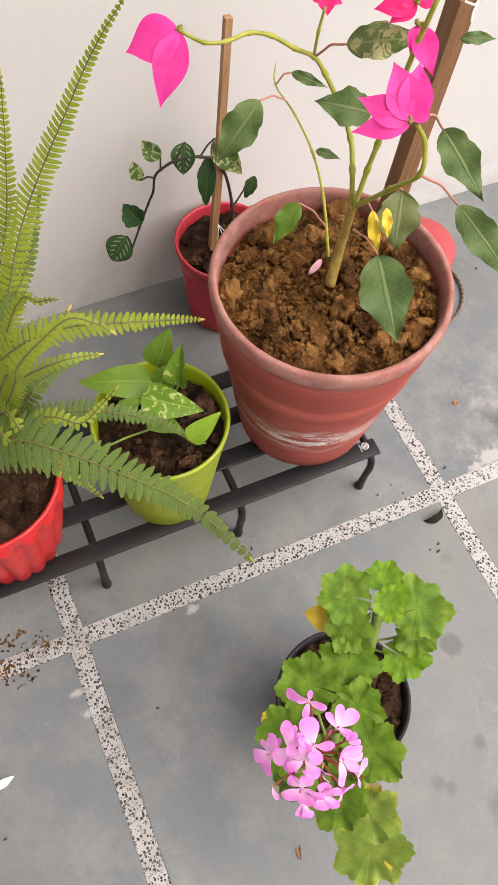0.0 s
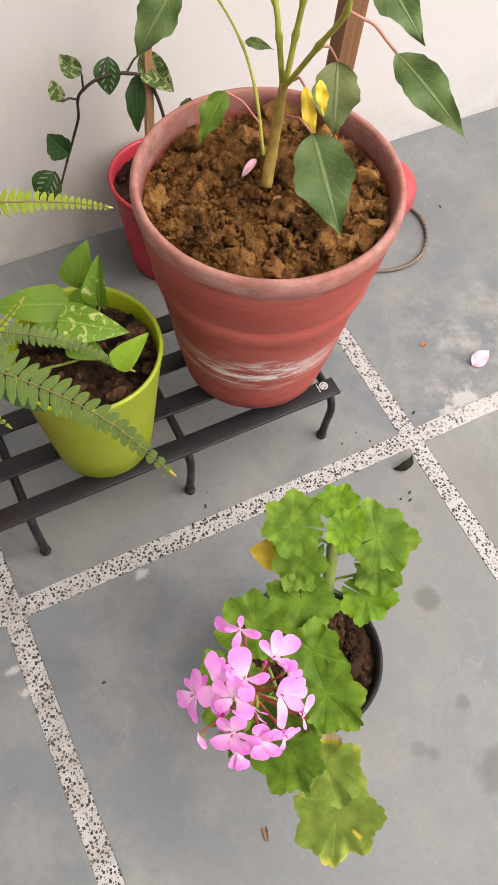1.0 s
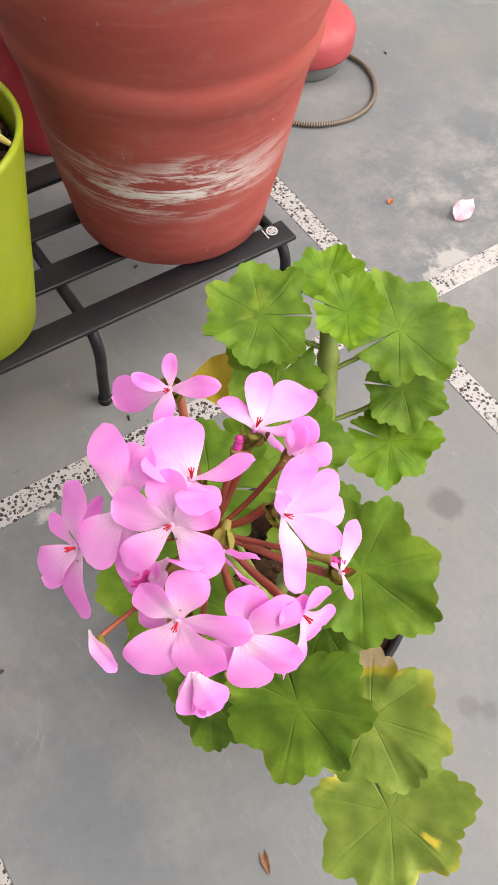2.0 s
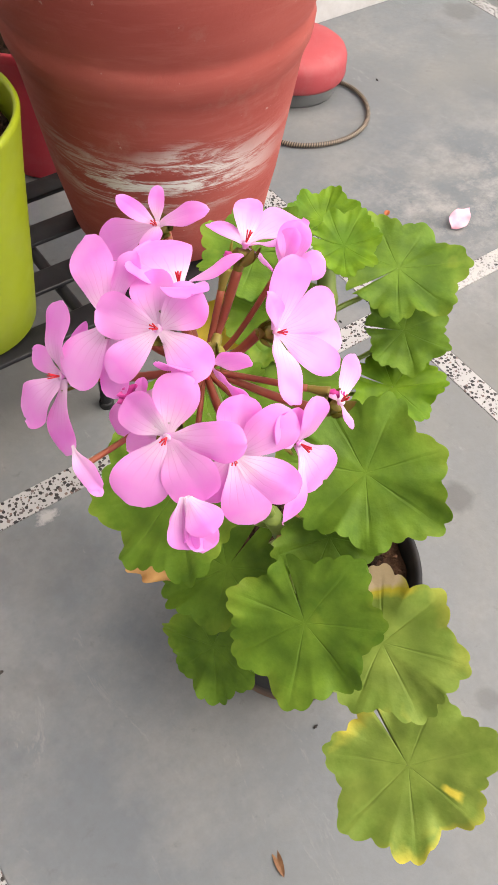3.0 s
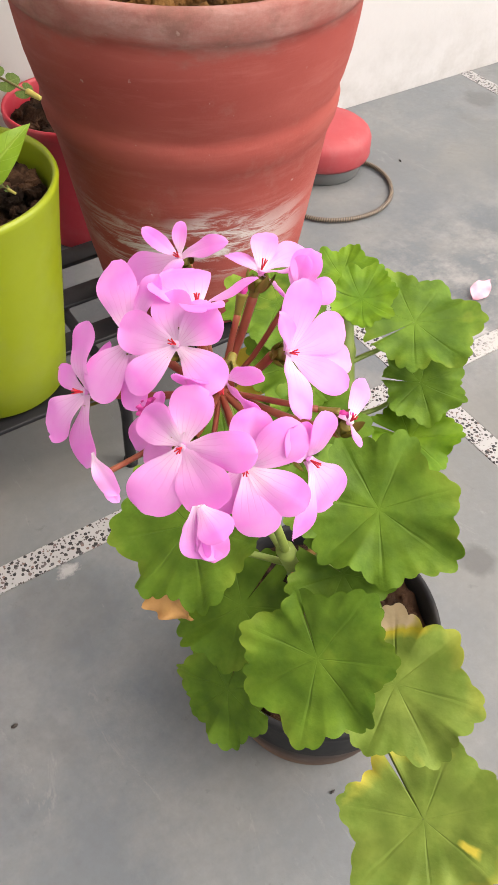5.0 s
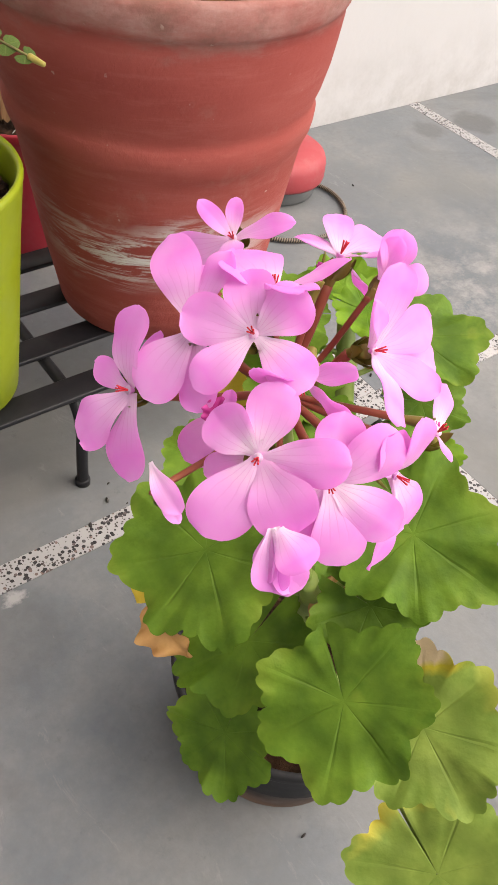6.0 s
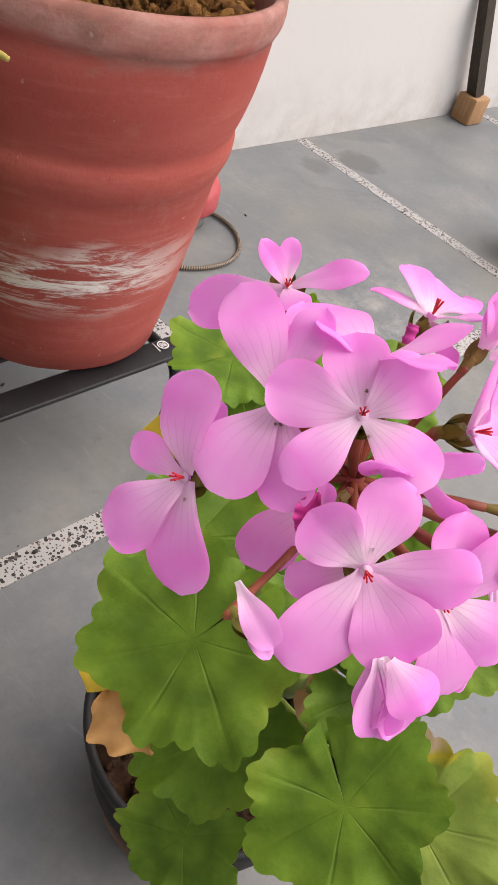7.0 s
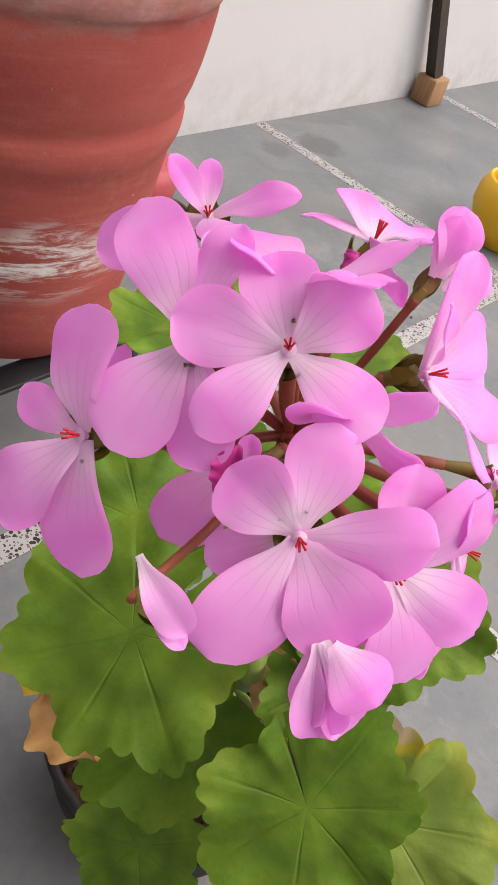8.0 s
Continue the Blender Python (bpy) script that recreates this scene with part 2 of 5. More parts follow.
def geranium_green(name, deep, pale, edge, edge_amount, blotch=None):
    """Round leaf: uv holds the turn round the stalk and the way out to the rim."""
    n = Nodes(name, 0.55, spec=0.22)
    u, v = n.uv()
    ray = n.math("ABSOLUTE", n.math("SUBTRACT", n.math("FRACT", n.math("ADD", n.math("MULTIPLY", u, 7.0), n.math("ADD", 0.46, n.math("MULTIPLY", n.noise(80, 2), 0.08)))), 0.5))
    vein = n.math("MULTIPLY", n.ramp(ray, (0.0, 1.0), (0.055, 0.0)), n.ramp(v, (0.0, 1.0), (0.9, 0.1)))
    c = n.mix(n.ramp(n.noise(60, 5, 0.6), (0.35, 0.0), (0.65, 1.0)), deep, pale)
    c = n.mix(n.math("MULTIPLY", n.ramp(v, (0.28, 0.0), (0.45, 0.55)), n.ramp(v, (0.5, 1.0), (0.7, 0.0))), c, tuple(k * 0.72 for k in deep))
    c = n.mix(n.math("MULTIPLY", vein, 0.16), c, tuple(min(1, k * 1.7 + 0.02) for k in pale))
    rim = n.math("MULTIPLY", n.ramp(v, (0.72, 0.0), (1.0, 1.0)), n.ramp(n.noise(30, 4), (0.5, 0.0), (0.62, edge_amount)))
    c = n.mix(rim, c, edge)
    blot = n.math("MULTIPLY", n.ramp(n.noise(34, 3), (0.66, 0.0), (0.72, 1.0)), edge_amount)
    c = n.mix(blot, c, edge)
    if edge_amount > 0.9:
        wob = n.math("ADD", u, n.math("MULTIPLY", n.math("SUBTRACT", n.noise(90, 3), 0.5), 0.03))
        streak = n.math("MULTIPLY", n.ramp(n.math("ABSOLUTE", n.math("SUBTRACT", wob, n.math("ADD", 0.40, n.math("MULTIPLY", n.random(), 0.22)))), (0.008, 1.0), (0.016, 0.0)), n.math("MULTIPLY", n.ramp(v, (0.42, 0.0), (0.5, 1.0)), n.ramp(v, (0.66, 1.0), (0.74, 0.0))))
        tip = n.math("MULTIPLY", n.ramp(n.math("ABSOLUTE", n.math("SUBTRACT", wob, 0.5)), (0.05, 1.0), (0.16, 0.0)), n.ramp(v, (0.88, 0.0), (0.99, 0.5)))
        c = n.mix(n.math("MAXIMUM", streak, tip), c, (0.68, 0.58, 0.08))
    if blotch:
        away = n.math("SQRT", n.math("ADD", n.math("POWER", n.math("MULTIPLY", n.math("SUBTRACT", u, blotch[0]), 3.2), 2.0), n.math("POWER", n.math("SUBTRACT", v, blotch[1]), 2.0)))
        away = n.math("ADD", away, n.math("MULTIPLY", n.math("SUBTRACT", n.noise(110, 4), 0.5), 0.12))
        c = n.mix(n.ramp(away, (0.27, 1.0), (0.36, 0.0)), c, (0.55, 0.48, 0.05))
        c = n.mix(n.ramp(away, (0.19, 1.0), (0.25, 0.0)), c, (0.60, 0.48, 0.31))
    n.color(c).bump(n.math("SUBTRACT", n.math("ADD", n.noise(140, 4), n.noise(50, 3)), n.math("MULTIPLY", vein, 1.2)), 0.5, 0.0014)
    return n.leafy(0.3).mat


def petal_pink():
    n = Nodes("petal_pink", 0.5, spec=0.25)
    u, v = n.uv()
    across = n.math("ABSOLUTE", n.math("SUBTRACT", u, 0.5))
    c = n.ramp(n.math("ADD", v, n.math("MULTIPLY", n.math("SUBTRACT", n.noise(60, 3), 0.5), 0.40)), (0.0, (0.97, 0.92, 0.95)), (0.20, (0.97, 0.82, 0.94)), (0.45, (0.96, 0.57, 0.92)), (0.75, (0.95, 0.38, 0.88)), (1.0, (0.96, 0.44, 0.91)))
    c = n.mix(n.ramp(n.noise(70, 3), (0.42, 0.0), (0.68, 0.7)), c, (0.97, 0.62, 0.94))
    c = n.mix(n.math("MULTIPLY", n.ramp(across, (0.34, 0.0), (0.5, 0.5)), n.ramp(v, (0.2, 0.0), (0.5, 1.0))), c, (0.95, 0.40, 0.84))
    ray = n.math("ABSOLUTE", n.math("SUBTRACT", n.math("FRACT", n.math("ADD", n.math("MULTIPLY", u, 6.0), n.math("MULTIPLY", n.noise(130, 3), 0.9))), 0.5))
    vein = n.math("MULTIPLY", n.ramp(ray, (0.0, 1.0), (0.11, 0.0)), n.ramp(v, (0.05, 0.0), (0.15, 1.0), (0.38, 0.62), (0.70, 0.0)))
    c = n.mix(n.math("MULTIPLY", vein, 0.38), c, (0.66, 0.14, 0.50))
    c = n.mix(n.math("MULTIPLY", n.random(), 0.35), c, (0.95, 0.36, 0.84))
    n.color(c).bump(n.math("ADD", n.noise(420, 3), n.math("MULTIPLY", vein, 1.5)), 0.16, 0.0004)
    return n.leafy(0.50).mat


def plain_leaf(name, deep, pale, vein_color, veins=9.0, spots=None, spot_at=0.6, gloss=0.4, trans=0.25, slits=None, relief=0.5):
    """Long leaf: uv holds the way across (0 to 1) and along."""
    n = Nodes(name, gloss, spec=0.45)
    u, v = n.uv()
    off = n.math("ABSOLUTE", n.math("SUBTRACT", u, 0.5))
    mid = n.ramp(off, (0.012, 1.0), (0.05, 0.0))
    side = n.math("ABSOLUTE", n.math("SUBTRACT", n.math("FRACT", n.math("MULTIPLY", n.math("SUBTRACT", v, n.math("MULTIPLY", off, 0.55)), veins)), 0.5))
    sv = n.ramp(side, (0.0, 0.55), (0.05, 0.0))
    c = n.mix(n.ramp(n.noise(45, 5), (0.3, 0.0), (0.7, 1.0)), deep, pale)
    c = n.mix(n.ramp(n.noise(210, 4, 0.7), (0.55, 0.0), (0.75, 0.45)), c, vein_color)
    if spots:
        c = n.mix(n.ramp(n.noise(75, 5, 0.65, distort=1.2), (spot_at, 0.0), (spot_at + 0.06, 1.0)), c, spots)
    if slits:
        band = n.math("MULTIPLY", n.ramp(side, (0.30, 0.0), (0.36, 1.0)), n.math("MULTIPLY", n.ramp(off, (0.10, 0.0), (0.13, 1.0)), n.ramp(off, (0.28, 1.0), (0.33, 0.0))))
        c = n.mix(n.math("MULTIPLY", band, 0.9), c, slits)
    vein = n.math("MAXIMUM", mid, sv)
    c = n.mix(n.math("MULTIPLY", vein, 0.7), c, vein_color)
    c = n.mix(n.math("MULTIPLY", n.random(), 0.3), c, pale)
    n.color(c).rough(n.ramp(n.noise(90, 4), (0.3, gloss), (0.7, gloss + 0.2))).bump(n.math("SUBTRACT", n.math("ADD", n.noise(120, 4), n.noise(35, 3)), vein), relief, 0.0014)
    return n.leafy(trans).mat


def stalk(name, a, b, spec=0.35):
    n = Nodes(name, 0.5, spec=spec)
    return n.color(n.ramp(n.noise(70, 5), (0.3, a), (0.7, b))).bump(n.noise(200, 4), 0.3, 0.0008).mat


M = {
    "cement": cement(), "terrazzo": terrazzo(), "plaster": plaster(), "pot": terracotta(),
    "green": plastic("lime_plastic", (0.245, 0.300, 0.0075), 0.35, amount=0.12),
    "red": plastic("coral_red_plastic", (0.406, 0.0218, 0.039), 0.4, amount=0.15),
    "fern_red": plastic("bright_red_plastic", (0.484, 0.0156, 0.0172), 0.3, amount=0.12),
    "lid": plastic("faded_red_plastic", (0.37, 0.05, 0.058), 0.5, amount=0.35, dust=(0.39, 0.234, 0.211)),
    "black_pot": black_pot_plastic(),
    "yellow": plastic("yellow_plastic", (0.72, 0.42, 0.01), 0.35, amount=0.1),
    "tin": plastic("grey_tin", (0.125, 0.129, 0.125), 0.45, amount=0.3),
    "clay": earth("dry_clay", (0.030, 0.013, 0.006), (0.200, 0.088, 0.026), (0.43, 0.225, 0.075)),
    "loam": earth("dark_loam", (0.007, 0.005, 0.004), (0.040, 0.022, 0.014), (0.20, 0.105, 0.06)),
    "metal": black_metal(), "stake": wood("pale_wood", (0.234, 0.125, 0.0546), (0.367, 0.218, 0.109)),
    "batten": wood("brown_wood", (0.133, 0.0624, 0.0273), (0.234, 0.117, 0.0546)),
    "dark_wood": wood("dark_wood", (0.0234, 0.0172, 0.0125), (0.0546, 0.039, 0.0273)),
    "ger": geranium_green("geranium_leaf", (0.085, 0.172, 0.012), (0.162, 0.285, 0.025), (0.36, 0.42, 0.05), 0.25),
    "ger_young": geranium_green("geranium_young_leaf", (0.105, 0.225, 0.009), (0.19, 0.335, 0.016), (0.269, 0.377, 0.0538), 0.2),
    "ger_old": geranium_green("geranium_old_leaf", (0.165, 0.255, 0.036), (0.265, 0.355, 0.065), (0.667, 0.575, 0.0805), 0.92),
    "ger_spoilt": geranium_green("geranium_spoilt_leaf", (0.165, 0.255, 0.036), (0.265, 0.355, 0.065), (0.575, 0.529, 0.0805), 0.4, (0.87, 0.92)),
    "ger_dry": stalk("dry_leaf", (0.30, 0.13, 0.045), (0.55, 0.31, 0.11)),
    "ger_yellow": stalk("yellow_leaf", (0.52, 0.36, 0.02), (0.68, 0.50, 0.05)),
    "petal": petal_pink(),
    "calyx": stalk("calyx_green", (0.15, 0.105, 0.018), (0.22, 0.22, 0.032)),
    "pedicel": stalk("red_stalk", (0.21, 0.044, 0.024), (0.30, 0.095, 0.04)),
    "ger_stem": stalk("green_stalk", (0.117, 0.175, 0.0293), (0.244, 0.312, 0.0683)),
    "anther": stalk("red_anther", (0.5, 0.01, 0.02), (0.65, 0.03, 0.05)),
    "magenta": stalk("wilted_petal", (0.42, 0.02, 0.20), (0.62, 0.07, 0.36)),
    "poin_leaf": plain_leaf("poinsettia_leaf", (0.0598, 0.117, 0.0286), (0.124, 0.189, 0.052), (0.26, 0.325, 0.13), 8.0, gloss=0.5),
    "poin_pale": plain_leaf("poinsettia_pale_leaf", (0.14, 0.18, 0.06), (0.21, 0.25, 0.095), (0.3, 0.33, 0.16), 8.0, gloss=0.5),
    "poin_marbled": plain_leaf("poinsettia_marbled_leaf", (0.0749, 0.121, 0.0281), (0.14, 0.187, 0.0562), (0.281, 0.308, 0.112), 8.0, (0.431, 0.394, 0.187), 0.5),
    "bract": plain_leaf("bract_magenta", (0.88, 0.03, 0.36), (0.92, 0.10, 0.48), (0.88, 0.05, 0.38), 5.0, gloss=0.5, trans=0.4, relief=0.12),
    "bract_red": plain_leaf("bract_crimson", (0.80, 0.015, 0.18), (0.88, 0.03, 0.26), (0.82, 0.03, 0.22), 5.0, gloss=0.5, trans=0.35, relief=0.12),
    "poin_stem": stalk("poinsettia_stem", (0.190, 0.215, 0.022), (0.350, 0.330, 0.050)),
    "poin_base": stalk("poinsettia_woody_stem", (0.19, 0.115, 0.025), (0.36, 0.25, 0.06)),
    "poin_petiole": stalk("pink_petiole", (0.328, 0.125, 0.0936), (0.429, 0.203, 0.14)),
    "pothos": plain_leaf("pothos_leaf", (0.085, 0.19, 0.012), (0.16, 0.29, 0.02), (0.25, 0.36, 0.06), 5.0, (0.50, 0.54, 0.22), 0.55, gloss=0.32),
    "pothos_plain": plain_leaf("pothos_green_leaf", (0.08, 0.17, 0.012), (0.15, 0.26, 0.02), (0.2, 0.32, 0.05), 5.0, gloss=0.32),
    "pothos_bright": plain_leaf("pothos_bright_leaf", (0.15, 0.28, 0.012), (0.24, 0.38, 0.02), (0.3, 0.42, 0.06), 5.0, gloss=0.35),
    "vine": plain_leaf("vine_leaf", (0.0117, 0.0507, 0.0109), (0.0273, 0.0858, 0.0156), (0.0936, 0.156, 0.0468), 5.0, gloss=0.35),
    "vine_var": plain_leaf("vine_slit_leaf", (0.018, 0.062, 0.012), (0.034, 0.095, 0.018), (0.10, 0.16, 0.05), 6.0, gloss=0.35, slits=(0.36, 0.42, 0.30)),
    "vine_cream": plain_leaf("vine_marked_leaf", (0.03, 0.085, 0.014), (0.07, 0.14, 0.025), (0.2, 0.26, 0.1), 5.0, (0.50, 0.54, 0.24), 0.5, gloss=0.35),
    "vine_stem": stalk("vine_stem", (0.014, 0.0109, 0.00936), (0.0468, 0.0351, 0.0273)),
    "fern": plain_leaf("fern_leaf", (0.065, 0.120, 0.020), (0.135, 0.200, 0.036), (0.18, 0.25, 0.06), 2.0, gloss=0.5, trans=0.35),
    "fern_light": plain_leaf("fern_young_leaf", (0.185, 0.260, 0.014), (0.29, 0.365, 0.028), (0.28, 0.34, 0.06), 2.0, gloss=0.5, trans=0.35),
    "frond_tip": stalk("frond_tip", (0.20, 0.21, 0.03), (0.40, 0.30, 0.08)),
    "fern_stem": stalk("fern_rib", (0.0936, 0.078, 0.0234), (0.156, 0.133, 0.039)),
    "chalk": stalk("chalk_white", (0.62, 0.60, 0.57), (0.74, 0.72, 0.70)),
    "ink": stalk("white_print", (0.55, 0.55, 0.55), (0.7, 0.7, 0.7)),
    "black_leaf": stalk("black_dry_leaf", (0.006, 0.007, 0.005), (0.020, 0.022, 0.012), 0.08),
    "crumb": stalk("dark_crumb", (0.008, 0.007, 0.007), (0.04, 0.032, 0.026)),
    "rust": stalk("orange_flake", (0.296, 0.0702, 0.0156), (0.39, 0.125, 0.039)),
    "fallen": stalk("fallen_petal", (0.72, 0.32, 0.42), (0.78, 0.50, 0.56)),
    "cord": None,
}


def cord_mat():
    n = Nodes("striped_cord", 0.6)
    u, v = n.uv()
    stripe = n.math("GREATER_THAN", n.math("FRACT", n.math("ADD", n.math("MULTIPLY", v, 110.0), n.math("MULTIPLY", u, 1.0))), 0.5)
    return n.color(n.mix(stripe, (0.0156, 0.014, 0.0125), (0.234, 0.179, 0.125))).mat


M["cord"] = cord_mat()


# ---- building helpers ----
V = Vector
ROOT = {}


def thing(name, at, label, category, group=""):
    ob = new(name)
    ob.empty_display_size = 0.05
    ob.location = at
    ROOT[ob] = V(at)
    return tagged(ob, label, category, group)


def mesh_of(name, bm, material, smooth=True):
    me = bpy.data.meshes.new(name)
    bm.normal_update()
    bm.to_mesh(me)
    bm.free()
    me.materials.append(material)
    if smooth:
        me.polygons.foreach_set("use_smooth", [True] * len(me.polygons))
    return me


def part(name, bm, material, parent, label="", smooth=True):
    """One mesh, built in world places, under a thing or under a part."""
    bmesh.ops.translate(bm, vec=-ROOT[parent], verts=bm.verts)
    ob = new(name, mesh_of(name, bm, material, smooth))
    ob.parent = parent
    ROOT[ob] = ROOT[parent]
    return tagged(ob, label)


def piece(name, me, parent, at, turn=(0, 0, 0), scale=(1, 1, 1)):
    """An object on a shared mesh under a thing."""
    ob = new(name, me)
    ob.parent = parent
    ob.location, ob.rotation_euler, ob.scale = V(at) - ROOT[parent], turn, scale
    return ob


def box(bm, a, b, bevel=0.0):
    size, mid = V(b) - V(a), (V(a) + V(b)) / 2
    made = bmesh.ops.create_cube(bm, size=1.0, matrix=Matrix.Translation(mid) @ Matrix.Diagonal((*size, 1)))
    if bevel:
        edges = list({e for v in made["verts"] for e in v.link_edges})
        bmesh.ops.bevel(bm, geom=edges, offset=bevel, segments=2, affect="EDGES", profile=0.5)
    return bm


def lathe(profile, cx, cy, n=72, wave=None, bm=None):
    """Turns (radius, z) pairs about the upright at cx, cy. wave(angle, k) scales the radius."""
    bm = bm or bmesh.new()
    rings = []
    for k, (r, z) in enumerate(profile):
        if r < 1e-6:
            rings.append([bm.verts.new((cx, cy, z))])
            continue
        ring = []
        for i in range(n):
            a = 2 * math.pi * i / n
            q = r * (wave(a, k) if wave else 1.0)
            ring.append(bm.verts.new((cx + q * math.cos(a), cy + q * math.sin(a), z)))
        rings.append(ring)
    for a, b in zip(rings, rings[1:]):
        for i in range(n):
            j = (i + 1) % n
            if len(a) == 1 and len(b) > 1:
                bm.faces.new((a[0], b[i], b[j]))
            elif len(b) == 1 and len(a) > 1:
                bm.faces.new((a[i], a[j], b[0]))
            elif len(a) > 1:
                bm.faces.new((a[i], a[j], b[j], b[i]))
    bmesh.ops.recalc_face_normals(bm, faces=bm.faces)
    return bm


def spline(points, steps=8):
    """A smooth run through the points."""
    p = [V(q) for q in points]
    p = [2 * p[0] - p[1]] + p + [2 * p[-1] - p[-2]]
    out = []
    for i in range(1, len(p) - 2):
        for s in range(steps):
            t = s / steps
            a, b, c, d = p[i - 1], p[i], p[i + 1], p[i + 2]
            out.append(0.5 * (2 * b + (c - a) * t + (2 * a - 5 * b + 4 * c - d) * t * t + (3 * b - a - 3 * c + d) * t ** 3))
    out.append(p[-2])
    return out


def tube(points, r0, r1=None, sides=10, steps=8, knobs=0.0, bm=None, smooth=True, closed=False):
    """A tapering stalk through the points; knobs swells it at the joints."""
    bm = bm or bmesh.new()
    uv = bm.loops.layers.uv.verify()
    run = spline(points, steps) if smooth else [V(q) for q in points]
    r1 = r0 if r1 is None else r1
    rings, n = [], len(run)
    side = None
    for i, q in enumerate(run):
        d = (run[min(i + 1, n - 1)] - run[max(i - 1, 0)]).normalized()
        if side is None:
            side = d.orthogonal().normalized()
        side = (side - d * side.dot(d)).normalized()
        other = d.cross(side)
        r = r0 + (r1 - r0) * i / (n - 1)
        if knobs and i % steps == 0 and 0 < i < n - 1:
            r *= 1 + knobs
        rings.append([bm.verts.new(q + (side * math.cos(a) + other * math.sin(a)) * r) for a in (2 * math.pi * k / sides for k in range(sides))])
    for i, (a, b) in enumerate(zip(rings, rings[1:])):
        for k in range(sides):
            m = (k + 1) % sides
            f = bm.faces.new((a[k], a[m], b[m], b[k]))
            for loop, w in zip(f.loops, ((k, i), (k + 1, i), (k + 1, i + 1), (k, i + 1))):
                loop[uv].uv = (w[0] / sides, w[1] / (n - 1))
    if not closed:
        bm.faces.new(rings[0][::-1])
        bm.faces.new(rings[-1])
    return bm


def frame_of(normal, along):
    n = V(normal).normalized()
    a = V(along)
    a = (a - n * a.dot(n)).normalized()
    return a, n.cross(a), n


def sheet(base, tip, normal, width, outline, fold=0.1, droop=0.1, ruffle=0.0, waves=5, nu=8, nv=14, seed=0, thick=0.0004):
    """A thin leaf from base to tip with real thickness. outline(v): half width (0 to 1) along it; fold lifts the halves,
    droop bends the tip away from the normal, ruffle waves the edge."""
    bm = bmesh.new()
    uv = bm.loops.layers.uv.verify()
    base, tip = V(base), V(tip)
    length = (tip - base).length
    a, s, n = frame_of(normal, tip - base)
    rnd = random.Random(seed)
    ph = rnd.uniform(0, 6.28)
    layers = []
    for off in (thick / 2, -thick / 2):
        grid = []
        for j in range(nv + 1):
            v = j / nv
            row = []
            for i in range(nu + 1):
                u = 2 * i / nu - 1
                h = outline(v) * width / 2
                lift = fold * abs(u) * h + ruffle * length * u * u * math.sin(waves * v * 6.28 + ph + (1.6 if u > 0 else 0))
                bend = droop * length * (4 * (v - 0.5) ** 2 - 1) * -1
                row.append(bm.verts.new(base + a * length * v + s * u * h + n * (lift + bend + off)))
            grid.append(row)
        layers.append(grid)
    for k, grid in enumerate(layers):
        for j in range(nv):
            for i in range(nu):
                q = (grid[j][i], grid[j][i + 1], grid[j + 1][i + 1], grid[j + 1][i])
                w = ((i, j), (i + 1, j), (i + 1, j + 1), (i, j + 1))
                if k:
                    q, w = q[::-1], w[::-1]
                f = bm.faces.new(q)
                for loop, (x, y) in zip(f.loops, w):
                    loop[uv].uv = (x / nu, y / nv)
    return bm


def ovate(v):
    return (math.sin(math.pi * min(1, v) ** 0.72)) ** 0.85 if 0 < v < 1 else 0.0


def lance(v):
    return max(0.0, math.sin(math.pi * v ** 0.85)) ** 0.8 if 0 < v < 1 else 0.0


def heart(v):
    return max(0.0, math.sin(math.pi * (0.16 + 0.84 * v) ** 0.62)) ** 0.9 * min(1.0, 0.3 + 1.9 * math.sqrt(v)) if v < 1 else 0.0


def pointed(v):
    return math.sin(math.pi * v ** 0.70) ** (0.95 + 0.35 * v) if 0 < v < 1 else 0.0


def toothed(v):
    return pointed(v) * (1 + 0.07 * math.sin(17 * v) + 0.03 * math.sin(41 * v))


def petal_shape(v):
    wide = 0.2 + 0.8 * math.sin(math.pi / 2 * min(1.0, v / 0.66)) ** 1.5
    return wide * math.sqrt(max(0.0, 1 - (max(0.0, v - 0.6) / 0.402) ** 2.6))


